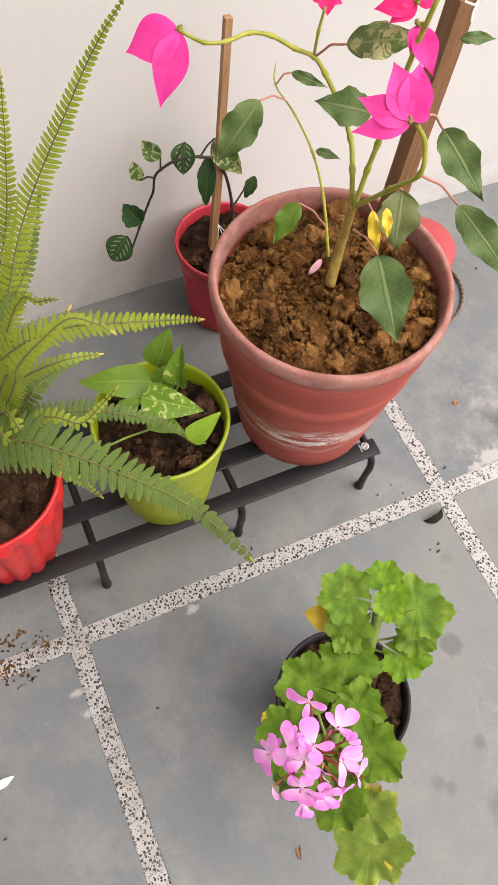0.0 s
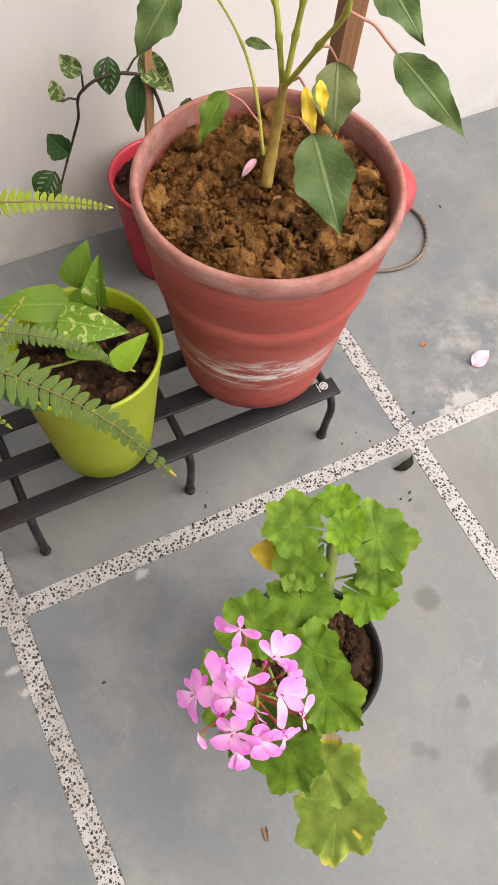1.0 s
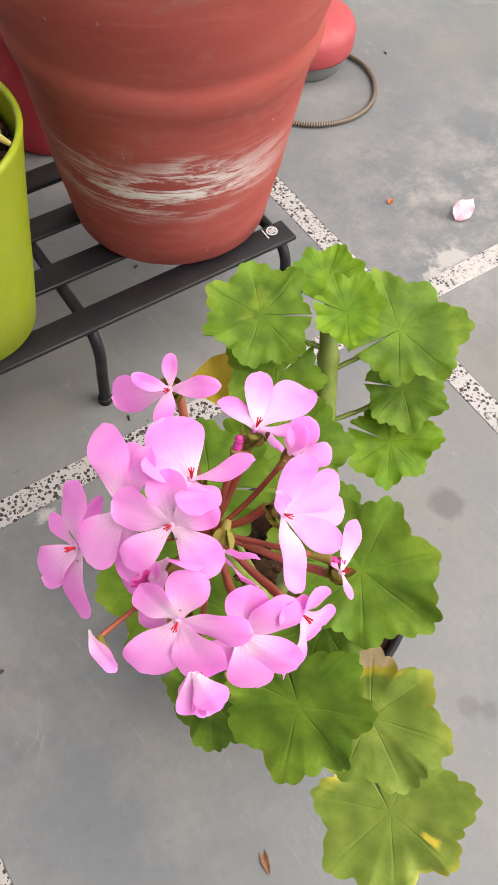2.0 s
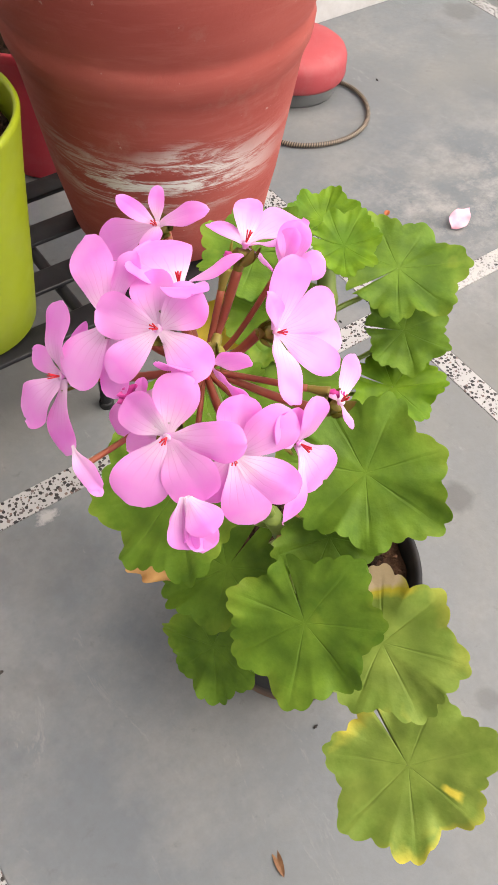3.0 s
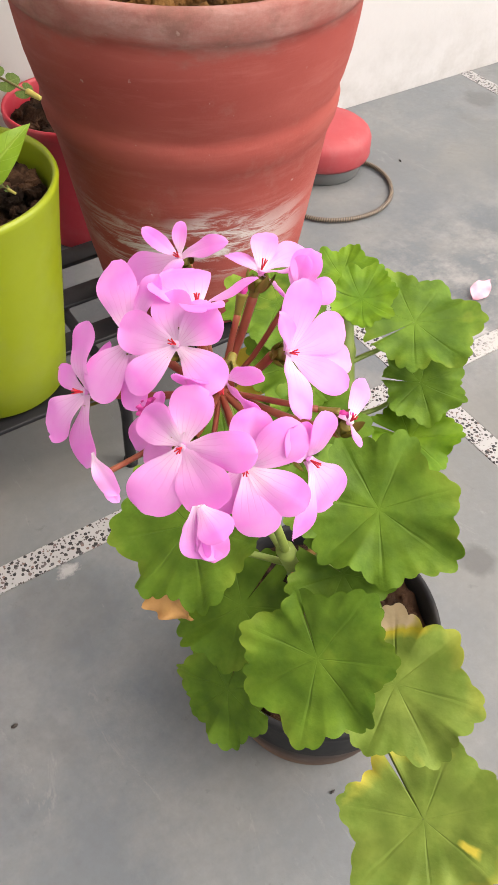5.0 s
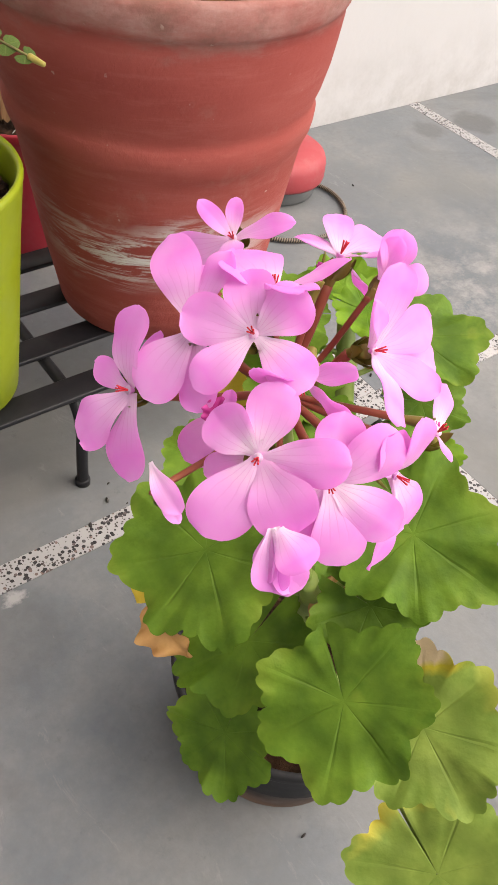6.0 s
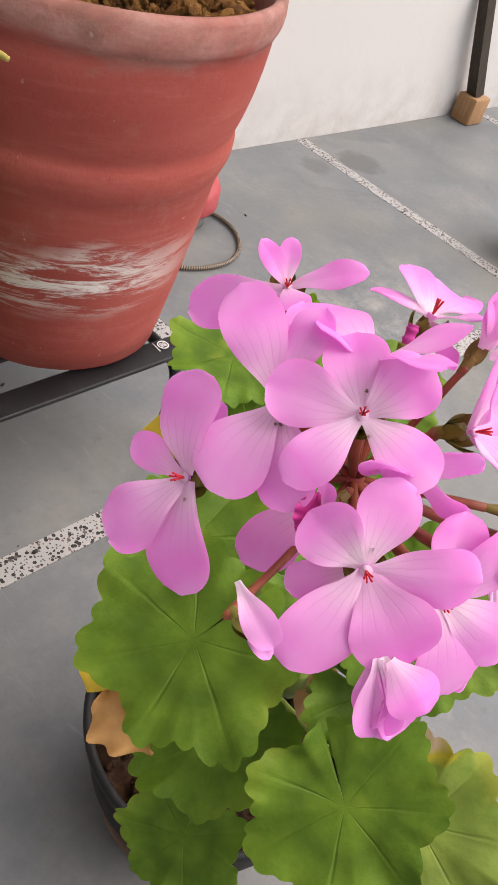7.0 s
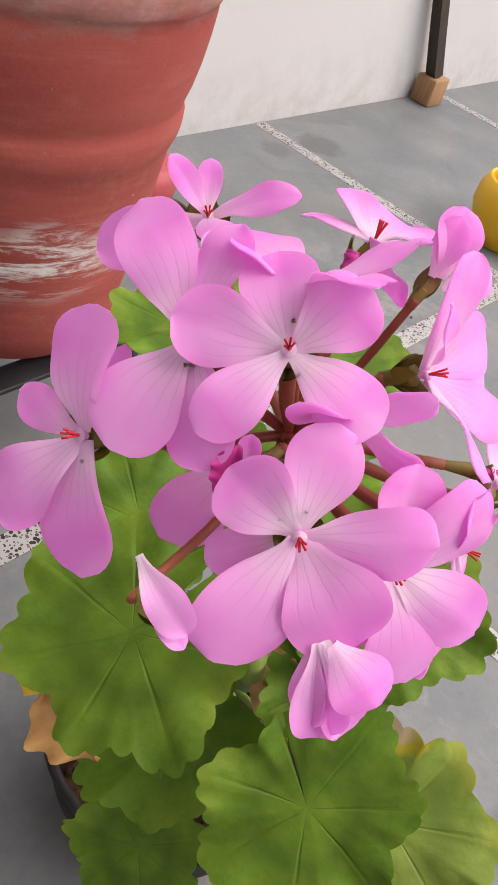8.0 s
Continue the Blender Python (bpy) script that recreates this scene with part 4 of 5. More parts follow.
def floret(c, tips, seed, widths=None, back=0.0105, anthers=True, face=None):
    """One five-petalled flower: centre and where its petals reach; calyx, petals and stalk face away from the hub."""
    rnd = random.Random(seed)
    c = V(c)
    d = np.array([list(V(t) - c) for t in tips])
    d /= np.linalg.norm(d, axis=1)[:, None]
    nn = V(np.linalg.svd(d)[2][2])
    out = (c - HUB).normalized()
    if nn.dot(out) < 0:
        nn = -nn
    nn = (nn * 0.75 + out * 0.35).normalized()
    if face:
        nn = V(face).normalized()
    foot = c - nn * back
    # calyx: a narrow green cup with five pointed sepals
    bm = tube([foot - nn * 0.001, foot + nn * 0.002, foot + nn * 0.0055], 0.0012, 0.0019, 10, 4)
    side = nn.orthogonal().normalized()
    sepals = []
    for k in range(5):
        a = rnd.uniform(-0.2, 0.2) + k * 2 * math.pi / 5
        dirn = (side * math.cos(a) + nn.cross(side) * math.sin(a))
        sepals.append(sheet(foot + nn * 0.0012 + dirn * 0.0005, foot + nn * 0.0068 + dirn * rnd.uniform(0.0042, 0.0068), dirn + nn * -0.5, 0.0030, lance, 0.3, 0.06, nu=4, nv=6, thick=0.0003))
    cal = part("floret", bm, M["calyx"], ger, "pale pink five-petalled floret with a green calyx")
    for sep in sepals:
        part("sepal", sep, M["calyx"], cal)
    for k, t in enumerate(tips):
        t = V(t)
        w = (widths[k] if widths else rnd.uniform(0.60, 0.72)) * (t - c).length
        w = min(w * 1.06, 0.0160)
        dirn = (t - c).normalized()
        pn = (nn - dirn * nn.dot(dirn)).normalized()
        start = c - nn * 0.0035 + dirn * 0.0006
        part("petal", sheet(start, t + pn * 0.0002 * k, (pn + dirn.cross(pn) * rnd.uniform(-0.22, 0.22)), w, petal_shape, rnd.uniform(-0.16, 0.18), rnd.uniform(0.02, 0.11), rnd.uniform(0.016, 0.040), rnd.uniform(1.0, 2.0), 12, 20, seed + k, 0.0002), M["petal"], cal)
    part("throat", tube([c - nn * 0.0042, c - nn * 0.0034, c - nn * 0.0025], 0.0005, 0.0011, 12, 4), M["petal"], cal, "pale throat")
    if anthers:
        bm = bmesh.new()
        for k in range(5):
            a = k * 1.257 + seed
            o = (side * math.cos(a) + nn.cross(side) * math.sin(a)) * 0.0009
            tube([c - nn * 0.003, c - nn * 0.0005 + o * 0.5, c + nn * 0.0006 + o * 0.8], 0.00015, 0.0002, 5, 3, bm=bm)
        part("stamen_tuft", bm, M["anther"], cal, "red stamens")
    mid = HUB.lerp(foot, 0.55) + out * 0.002 + V((0, 0, -0.0015))
    part("pedicel", tube([HUB, HUB.lerp(mid, 0.5), mid, foot], 0.0009, 0.0014, 8, 6), M["pedicel"], ger, "reddish flower stalk")
    return cal


FLORETS = [
    ((-0.4580, -0.3003, 0.4954), [(-0.4668, -0.2867, 0.4945), (-0.4534, -0.2905, 0.5033), (-0.4487, -0.3042, 0.5036), (-0.4711, -0.2996, 0.4854), (-0.4541, -0.3155, 0.4917)], [0.66, 0.8, 0.85, 0.52, 0.64]),
    ((-0.4669, -0.3176, 0.4771), [(-0.4712, -0.3062, 0.4824), (-0.4592, -0.3132, 0.4906), (-0.4544, -0.3317, 0.4794), (-0.4656, -0.3311, 0.4661), (-0.4797, -0.3194, 0.4608)], [0.85, 0.66, 0.6, 0.85, 0.68]),
    ((-0.4537, -0.3280, 0.4705), [(-0.4395, -0.3323, 0.4809), (-0.4478, -0.3227, 0.4844), (-0.4549, -0.3387, 0.4546), (-0.4442, -0.3416, 0.4630), (-0.4641, -0.3263, 0.4591)], None),
    ((-0.4791, -0.2831, 0.4748), [(-0.4718, -0.2734, 0.4888), (-0.4812, -0.2715, 0.4741), (-0.4896, -0.2787, 0.4601), (-0.4869, -0.2945, 0.4596), (-0.4676, -0.2767, 0.4836)], [0.72, 0.55, 0.62, 0.66, 0.38]),
    ((-0.4651, -0.2875, 0.4914), [(-0.4598, -0.2690, 0.5015), (-0.4786, -0.2891, 0.4784), (-0.4726, -0.3011, 0.4807), (-0.4539, -0.2824, 0.5036), (-0.4546, -0.2729, 0.4952)], [0.50, 0.70, 0.58, 0.46, 0.44]),
    ((-0.4352, -0.2619, 0.4893), [(-0.4436, -0.2603, 0.4993), (-0.4318, -0.2569, 0.4963), (-0.4266, -0.2721, 0.4978), (-0.4469, -0.2461, 0.4755), (-0.4426, -0.2710, 0.4926)], [0.34, 0.48, 0.38, 0.45, 0.5]),
    ((-0.4456, -0.2918, 0.4989), [(-0.4336, -0.2985, 0.5070), (-0.4408, -0.2710, 0.4955), (-0.4538, -0.2850, 0.5039), (-0.4509, -0.3046, 0.5094)], [0.5, 0.7, 0.62, 0.6]),
    ((-0.4227, -0.2884, 0.4986), [(-0.4247, -0.2744, 0.4966), (-0.4013, -0.2832, 0.4938), (-0.4146, -0.2942, 0.4862), (-0.4125, -0.2742, 0.4988), (-0.4145, -0.2967, 0.5006)], [0.46, 0.50, 0.48, 0.42, 0.46]),
    ((-0.4272, -0.3108, 0.4854), [(-0.4212, -0.3076, 0.5030), (-0.4097, -0.3107, 0.4875), (-0.4304, -0.3109, 0.4984), (-0.4343, -0.3287, 0.4827), (-0.4192, -0.3240, 0.4796), (-0.4097, -0.3159, 0.4782)], [0.60, 0.60, 0.35, 0.52, 0.50, 0.45]),
    ((-0.4183, -0.3274, 0.4705), [(-0.4055, -0.3186, 0.4724), (-0.4191, -0.3338, 0.4690), (-0.4193, -0.3229, 0.4702)], [0.38, 0.38, 0.40]),
    ((-0.4334, -0.3321, 0.4649), [(-0.4318, -0.3332, 0.4820), (-0.4234, -0.3338, 0.4409), (-0.4403, -0.3318, 0.4802), (-0.4416, -0.3392, 0.4434)], [0.50, 0.52, 0.60, 0.36]),
    ((-0.4499, -0.3103, 0.4825), [(-0.4623, -0.3091, 0.4896), (-0.4453, -0.3189, 0.4900), (-0.4467, -0.3212, 0.4797)], [0.6, 0.6, 0.5]),
]
for k, (c, tips, wide) in enumerate(FLORETS):
    floret(c, tips, 40 + 7 * k, wide, anthers=k != 4, face=(-0.55, -0.35, 0.76) if k == 5 else None)


def closed_floret(foot, petals, seed, label):
    """A half-open or fading flower: calyx at its foot, then single petals given as (base, tip, normal, width, fold)."""
    rnd = random.Random(seed)
    foot = V(foot)
    ax = sum(((V(p[1]) - foot).normalized() for p in petals), V((0, 0, 0))).normalized()
    cal = part("floret", tube([foot - ax * 0.001, foot + ax * 0.001, foot + ax * 0.0028], 0.0009, 0.0013, 8, 4), M["calyx"], ger, label)
    s = ax.orthogonal().normalized()
    for k in range(4):
        a = k * 1.57 + rnd.uniform(-0.3, 0.3)
        o = s * math.cos(a) + ax.cross(s) * math.sin(a)
        part("sepal", sheet(foot + ax * 0.001 + o * 0.0005, foot + ax * 0.0078 + o * 0.0030, o, 0.0027, lance, 0.3, 0.06, nu=4, nv=6, thick=0.0003), M["calyx"], cal)
    for k, (b, t, n, w, fold) in enumerate(petals):
        part("petal", sheet(b, t, n, w, petal_shape, fold, rnd.uniform(0.03, 0.1), 0.04, 1.5, 10, 16, seed + k, 0.0002), M["petal"], cal)
    part("pedicel", tube([HUB, HUB.lerp(foot, 0.5) - V((0, 0, 0.003)), foot - ax * 0.001, foot], 0.0008, 0.0008, 8, 6), M["pedicel"], ger, "reddish flower stalk")
    return cal


OUT = V((-0.66, -0.52, 0.54))
# drooping half-closed flower below the head
closed_floret((-0.4628, -0.3226, 0.4658), [
    ((-0.4671, -0.3260, 0.4641), (-0.4730, -0.3354, 0.4549), OUT, 0.0085, 0.5),
    ((-0.4666, -0.3265, 0.4646), (-0.4679, -0.3399, 0.4567), OUT + V((0.5, -0.3, 0)), 0.0085, 0.35),
    ((-0.4657, -0.3261, 0.4627), (-0.4697, -0.3369, 0.4525), OUT, 0.0105, -0.3),
    ((-0.4670, -0.3280, 0.4660), (-0.4654, -0.3369, 0.4608), OUT + V((0, 0, 0.4)), 0.0100, -0.2),
    ((-0.4667, -0.3251, 0.4637), (-0.4740, -0.3324, 0.4569), OUT + V((-0.3, 0.5, 0)), 0.0060, 0.3)], 201, "half-closed drooping pink floret")
# one narrow folded petal at the side
closed_floret((-0.4829, -0.3062, 0.4657), [
    ((-0.4846, -0.3056, 0.4754), (-0.4869, -0.3171, 0.4719), (-0.6, -0.45, 0.5), 0.0058, 0.3),
    ((-0.4841, -0.3077, 0.4690), (-0.4864, -0.3160, 0.4710), (-0.4, -0.3, 0.7), 0.0034, 0.3)], 202, "small folded pink floret")
# fading flower between the two full ones
wilt = closed_floret((-0.4516, -0.3011, 0.4722), [
    ((-0.4568, -0.2987, 0.4707), (-0.4642, -0.2930, 0.4552), OUT, 0.0115, -0.1),
    ((-0.4627, -0.3131, 0.4717), (-0.4737, -0.3090, 0.4680), OUT, 0.0075, -0.1),
    ((-0.4646, -0.3042, 0.4780), (-0.4633, -0.3026, 0.4829), OUT, 0.0034, 0.6)], 203, "fading pink floret")
part("wilted_petal", sheet((-0.4649, -0.3023, 0.4817), (-0.4687, -0.3036, 0.4750), (-0.7, -0.3, 0.5), 0.0042, lance, 0.9, 0.1, 0.10, 4, nu=10, nv=22, seed=9), M["magenta"], wilt, "crumpled magenta petal")
# flower at the back, turned away
closed_floret((-0.4232, -0.2992, 0.4902), [
    ((-0.4195, -0.3002, 0.4946), (-0.4118, -0.2929, 0.4999), (-0.5, -0.7, 0.5), 0.0085, 0.2),
    ((-0.4206, -0.2992, 0.4946), (-0.4154, -0.2977, 0.5035), (-0.7, -0.4, 0.4), 0.0060, 0.3),
    ((-0.4196, -0.3012, 0.4936), (-0.4098, -0.3013, 0.4937), (-0.4, -0.7, 0.5), 0.0075, 0.1)], 204, "pink floret turned away")
# unopened buds among the stalks
for tip, thick in (((-0.4159, -0.3246, 0.4671), 0.0014), ((-0.4284, -0.2882, 0.4950), 0.0015)):
    tip = V(tip)
    back = (HUB - tip).normalized()
    bud = part("bud", tube([tip + back * 0.005, tip + back * 0.003, tip + back * 0.001, tip], thick * 0.7, thick * 0.8, 8, 4, 0.25), M["magenta"], ger, "small magenta flower bud")
    part("calyx", tube([tip + back * 0.011, tip + back * 0.007, tip + back * 0.004], 0.0008, thick * 1.15, 8, 4), M["calyx"], bud)
    part("pedicel", tube([HUB, HUB.lerp(tip, 0.4), tip + back * 0.010], 0.0008, 0.0010, 8, 4), M["pedicel"], ger, "reddish flower stalk")
# bracts at the hub
part("involucre", lathe([(0.0012, HUB.z - 0.004), (0.0026, HUB.z - 0.0005), (0.0022, HUB.z + 0.0015), (0.0, HUB.z + 0.0018)], HUB.x, HUB.y, 14), M["pedicel"], ger)


# ---- poinsettia ----
B = V((-0.1977, 0.1533, 0.4277))
part("trunk", tube([B, (-0.1873, 0.1648, 0.4563), (-0.1804, 0.1711, 0.4907), (-0.1767, 0.1722, 0.5286)], 0.0064, 0.0044, 12, 6, 0.08), M["poin_base"], poin, "woody brown lower stem")
STEMS = [
    ([(-0.1768, 0.1740, 0.5237), (-0.1796, 0.1836, 0.5672), (-0.1756, 0.2034, 0.5889), (-0.1819, 0.2251, 0.6144), (-0.1941, 0.2406, 0.6411), (-0.2034, 0.2505, 0.6546), (-0.2201, 0.2606, 0.6605), (-0.2400, 0.2705, 0.6712), (-0.2624, 0.2727, 0.6775), (-0.2857, 0.2705, 0.6759), (-0.3066, 0.2737, 0.6775), (-0.3221, 0.2898, 0.6809)], 0.0048, 0.0026),
    ([(-0.1865, 0.1826, 0.4399), (-0.1606, 0.2537, 0.4574), (-0.1502, 0.3094, 0.4749), (-0.1527, 0.3607, 0.4925), (-0.1619, 0.3975, 0.5073), (-0.1555, 0.4146, 0.5227)], 0.0034, 0.0012),
    ([(-0.1773, 0.1691, 0.5269), (-0.1704, 0.1710, 0.5752), (-0.1679, 0.1681, 0.6085), (-0.1658, 0.1602, 0.6736), (-0.1633, 0.1555, 0.7175), (-0.1640, 0.1438, 0.7687)], 0.0048, 0.0036),
    ([(-0.1756, 0.1666, 0.5319), (-0.1815, 0.1155, 0.6030), (-0.1873, 0.0764, 0.6570), (-0.1883, 0.0800, 0.6868), (-0.1991, 0.0842, 0.7063)], 0.0044, 0.0030),
    ([(-0.2034, 0.2505, 0.6546), (-0.2037, 0.2483, 0.6819), (-0.2008, 0.2475, 0.7050)], 0.0026, 0.0020),
]
for pts, r0, r1 in STEMS:
    part("branch", tube(pts, r0 * 0.58, r1 * 0.66, 10, 6, 0.42), M["poin_stem"], poin, "green jointed branch")


def poin_leaf(base, tip, normal, width, mat, seed, start=None, shape=toothed, label="dark green toothed leaf", droop=0.06):
    leaf = part("leaf", sheet(base, tip, normal, width * 0.96, shape, 0.2, droop * 1.5, 0.046, 2.2, 12, 40, seed), M[mat], poin, label)
    if start:
        part("petiole", tube(stalk_between(start, base, -0.006), 0.0013, 0.0011, 8, 5), M["poin_petiole"], leaf, "pink leaf stalk")


poin_leaf((-0.1836, 0.1034, 0.5260), (-0.1858, 0.0308, 0.4671), (-0.45, -0.55, 0.70), 0.056, "poin_leaf", 1, (-0.1768, 0.1614, 0.5007))
poin_leaf((-0.1335, 0.1538, 0.5512), (-0.1568, 0.1088, 0.5100), (-0.5, -0.7, 0.5), 0.046, "poin_pale", 2, (-0.1815, 0.1155, 0.6030), label="pale green leaf")
poin_leaf((-0.1654, 0.1535, 0.5342), (-0.1617, 0.1288, 0.4895), (-0.5, -0.75, 0.4), 0.014, "ger_yellow", 3, (-0.1732, 0.1626, 0.5364), label="yellowing leaf")
poin_leaf((-0.1611, 0.1378, 0.5507), (-0.1608, 0.1242, 0.5217), (-0.3, -0.75, 0.5), 0.012, "ger_yellow", 13, label="yellowing leaf")
poin_leaf((-0.2097, 0.2276, 0.4908), (-0.2529, 0.2061, 0.4650), (-0.6, -0.5, 0.6), 0.028, "pothos_plain", 4, (-0.1740, 0.2196, 0.4492), label="fresh green leaf")
poin_leaf((-0.2033, 0.3553, 0.5275), (-0.2739, 0.3123, 0.4998), (-0.5, -0.7, 0.5), 0.044, "poin_leaf", 5, (-0.1570, 0.3780, 0.4995))
poin_leaf((-0.1416, 0.1153, 0.6602), (-0.1120, 0.0788, 0.6038), (-0.45, -0.45, 0.75), 0.034, "poin_leaf", 6, (-0.1931, 0.0884, 0.7122))
poin_leaf((-0.1460, 0.0597, 0.6222), (-0.1076, 0.0011, 0.5673), (-0.5, -0.35, 0.75), 0.032, "poin_leaf", 7, (-0.1873, 0.0764, 0.6570))
poin_leaf((-0.1733, 0.1810, 0.6358), (-0.2079, 0.2231, 0.6235), (-0.4, -0.6, 0.7), 0.036, "poin_leaf", 8, (-0.1802, 0.2208, 0.6106))
poin_leaf((-0.1897, 0.2206, 0.6841), (-0.1320, 0.1817, 0.7041), (-0.5, -0.6, 0.6), 0.032, "poin_marbled", 9, (-0.2024, 0.2500, 0.6547), label="pale leaf mottled with cream")
poin_leaf((-0.0999, 0.1758, 0.6986), (-0.0700, 0.1626, 0.7005), (-0.3, -0.6, 0.7), 0.012, "poin_leaf", 10)
poin_leaf((-0.1470, 0.3088, 0.4777), (-0.1237, 0.2856, 0.4765), (-0.4, -0.5, 0.7), 0.012, "poin_leaf", 11)
poin_leaf((-0.1462, 0.3904, 0.5252), (-0.1181, 0.3523, 0.5263), (-0.4, -0.6, 0.6), 0.014, "poin_leaf", 12, (-0.1619, 0.3975, 0.5073))


def bracts(centre, tips, mat, seed):
    c = V(centre)
    for k, (t, width) in enumerate(tips):
        part("bract", sheet(c, t, V((-0.45, -0.6, 0.65)) + (V(t) - c) * 3, width, pointed, 0.16, 0.07, 0.014, 1.6, 12, 18, seed + k), M[mat], poin, "magenta pink bract")
    bm = bmesh.new()
    for k in range(6):
        o = V((random.Random(seed + k).uniform(-1, 1), random.Random(seed + k + 50).uniform(-1, 1), 0.6)) * 0.005
        tube([c - o * 0.2, c + o * 0.6, c + o], 0.0014, 0.0017, 6, 3, bm=bm)
    part("bud_cluster", bm, M["calyx"], poin, "small yellow-green flower buds")


bracts((-0.2040, 0.0862, 0.7094), [((-0.2471, 0.1064, 0.6947), 0.021), ((-0.2252, 0.1291, 0.7021), 0.024), ((-0.1944, 0.1328, 0.7156), 0.030), ((-0.1810, 0.1229, 0.7202), 0.028), ((-0.1865, 0.0970, 0.7157), 0.020)], "bract", 300)
bracts((-0.3230, 0.2902, 0.6808), [((-0.3778, 0.3007, 0.6687), 0.042), ((-0.3692, 0.2451, 0.6587), 0.034)], "bract", 310)
bracts((-0.1958, 0.2559, 0.7103), [((-0.2094, 0.2570, 0.7072), 0.012), ((-0.1856, 0.2436, 0.7073), 0.012), ((-0.2028, 0.2407, 0.7070), 0.016)], "bract_red", 320)
bracts((-0.1524, 0.1824, 0.7387), [((-0.1847, 0.1974, 0.7314), 0.020), ((-0.1786, 0.1772, 0.7327), 0.016), ((-0.1629, 0.2006, 0.7387), 0.016), ((-0.1314, 0.1839, 0.7394), 0.016)], "bract_red", 330)
bracts((-0.1601, 0.1621, 0.7328), [((-0.1667, 0.1228, 0.7240), 0.022), ((-0.1745, 0.1469, 0.7264), 0.014)], "bract", 340)
part("batten", tube([(-0.0830, 0.2250, 0.4050), (-0.0764, 0.2238, 0.5554), (-0.0698, 0.2226, 0.7059)], 0.0148, 0.0148, 4, 1, smooth=False), M["batten"], poin, "brown wooden support batten", False)
part("thread", tube([(-0.1227, 0.1596, 0.7474), (-0.1160, 0.1540, 0.7466), (-0.1091, 0.1589, 0.7451), (-0.1153, 0.1535, 0.7409), (-0.1197, 0.1474, 0.7368)], 0.0012, 0.0010, 6, 5), M["chalk"], poin, "knotted white thread")
part("fallen_bract", sheet((-0.2120, 0.1800, POIN_Z + 0.002), (-0.1900, 0.1930, POIN_Z + 0.004), (-0.1, -0.5, 0.9), 0.008, lance, 0.9, 0.3), M["fallen"], poin, "fallen pink petal on the soil")


# ---- pothos in the lime pot ----
def leaf_on(pot, base, tip, normal, width, mat, start, stem, seed, shape=heart, label="", fold=0.25, droop=0.05):
    leaf = part("leaf", sheet(base, tip, normal, width * 0.82, shape, fold, droop, 0.012, 2, 10, 18, seed), M[mat], pot, label)
    part("petiole", tube(stalk_between(start, base, -0.004), 0.0016, 0.0012, 8, 5), M[stem], leaf)


P0 = (-0.4210, 0.127, GREEN_Z)
leaf_on(green, (-0.4216, 0.1497, 0.3555), (-0.5009, 0.1655, 0.3841), (-0.2, -0.4, 0.9), 0.05, "pothos_plain", P0, "ger_stem", 1, label="long green leaf", fold=0.2)
leaf_on(green, (-0.4081, 0.1658, 0.3578), (-0.3798, 0.1852, 0.3992), (-0.6, -0.6, 0.5), 0.048, "pothos_plain", P0, "ger_stem", 2, label="glossy green leaf", fold=0.2)
leaf_on(green, (-0.3949, 0.1307, 0.3607), (-0.3642, 0.1630, 0.3997), (-0.7, -0.6, 0.35), 0.036, "pothos", P0, "ger_stem", 3, label="cream-marbled green leaf", fold=0.6)
leaf_on(green, (-0.4399, 0.1302, 0.3613), (-0.3832, 0.0839, 0.3682), (-0.3, -0.45, 0.85), 0.05, "pothos", P0, "ger_stem", 4, label="cream-marbled green leaf", fold=0.2)
leaf_on(green, (-0.4054, 0.0719, 0.3357), (-0.3657, 0.0742, 0.3674), (-0.35, -0.6, 0.7), 0.032, "pothos_bright", P0, "ger_stem", 5, label="fresh yellow-green leaf", fold=0.25)
leaf_on(green, (-0.4384, 0.1159, 0.3427), (-0.4073, 0.0809, 0.3400), (-0.2, -0.35, 0.95), 0.036, "pothos_plain", P0, "ger_stem", 6, label="glossy green leaf", fold=0.15)
leaf_on(green, (-0.4658, 0.1310, 0.3465), (-0.4404, 0.1288, 0.3605), (-0.3, -0.5, 0.8), 0.026, "pothos_plain", P0, "ger_stem", 7, label="glossy green leaf", fold=0.3)
leaf_on(green, (-0.5145, 0.0946, 0.3398), (-0.5059, 0.0462, 0.3460), (-0.5, -0.6, 0.6), 0.026, "vine", P0, "ger_stem", 8, label="dark green leaf", fold=0.1)
leaf_on(green, (-0.4122, 0.1468, 0.3451), (-0.3962, 0.1615, 0.3632), (-0.4, -0.6, 0.6), 0.04, "pothos_plain", P0, "ger_stem", 9, label="glossy green leaf", fold=0.2)


# ---- sword fern ----
def leaflet_mesh(mat):
    """One narrow blunt leaflet, a unit long, keeled along its rib."""
    bm = bmesh.new()
    uv = bm.loops.layers.uv.verify()
    rows = []
    for m in range(7):
        v = m / 6
        h = 0.2 * (0.70, 1.0, 1.0, 0.94, 0.84, 0.64, 0.22)[m] * (1 + 0.05 * (-1) ** m)
        z = -0.14 * v * v
        rows.append([bm.verts.new((v, -h, z - 0.03)), bm.verts.new((v, 0, z)), bm.verts.new((v, h * 1.1, z - 0.03))])
    for m in range(6):
        for x in (0, 1):
            f = bm.faces.new((rows[m][x], rows[m + 1][x], rows[m + 1][x + 1], rows[m][x + 1]))
            for loop, (uu, vv) in zip(f.loops, ((x, m), (x, m + 1), (x + 1, m + 1), (x + 1, m))):
                loop[uv].uv = (uu / 2, vv / 6)
    return mesh_of("leaflet", bm, M[mat])


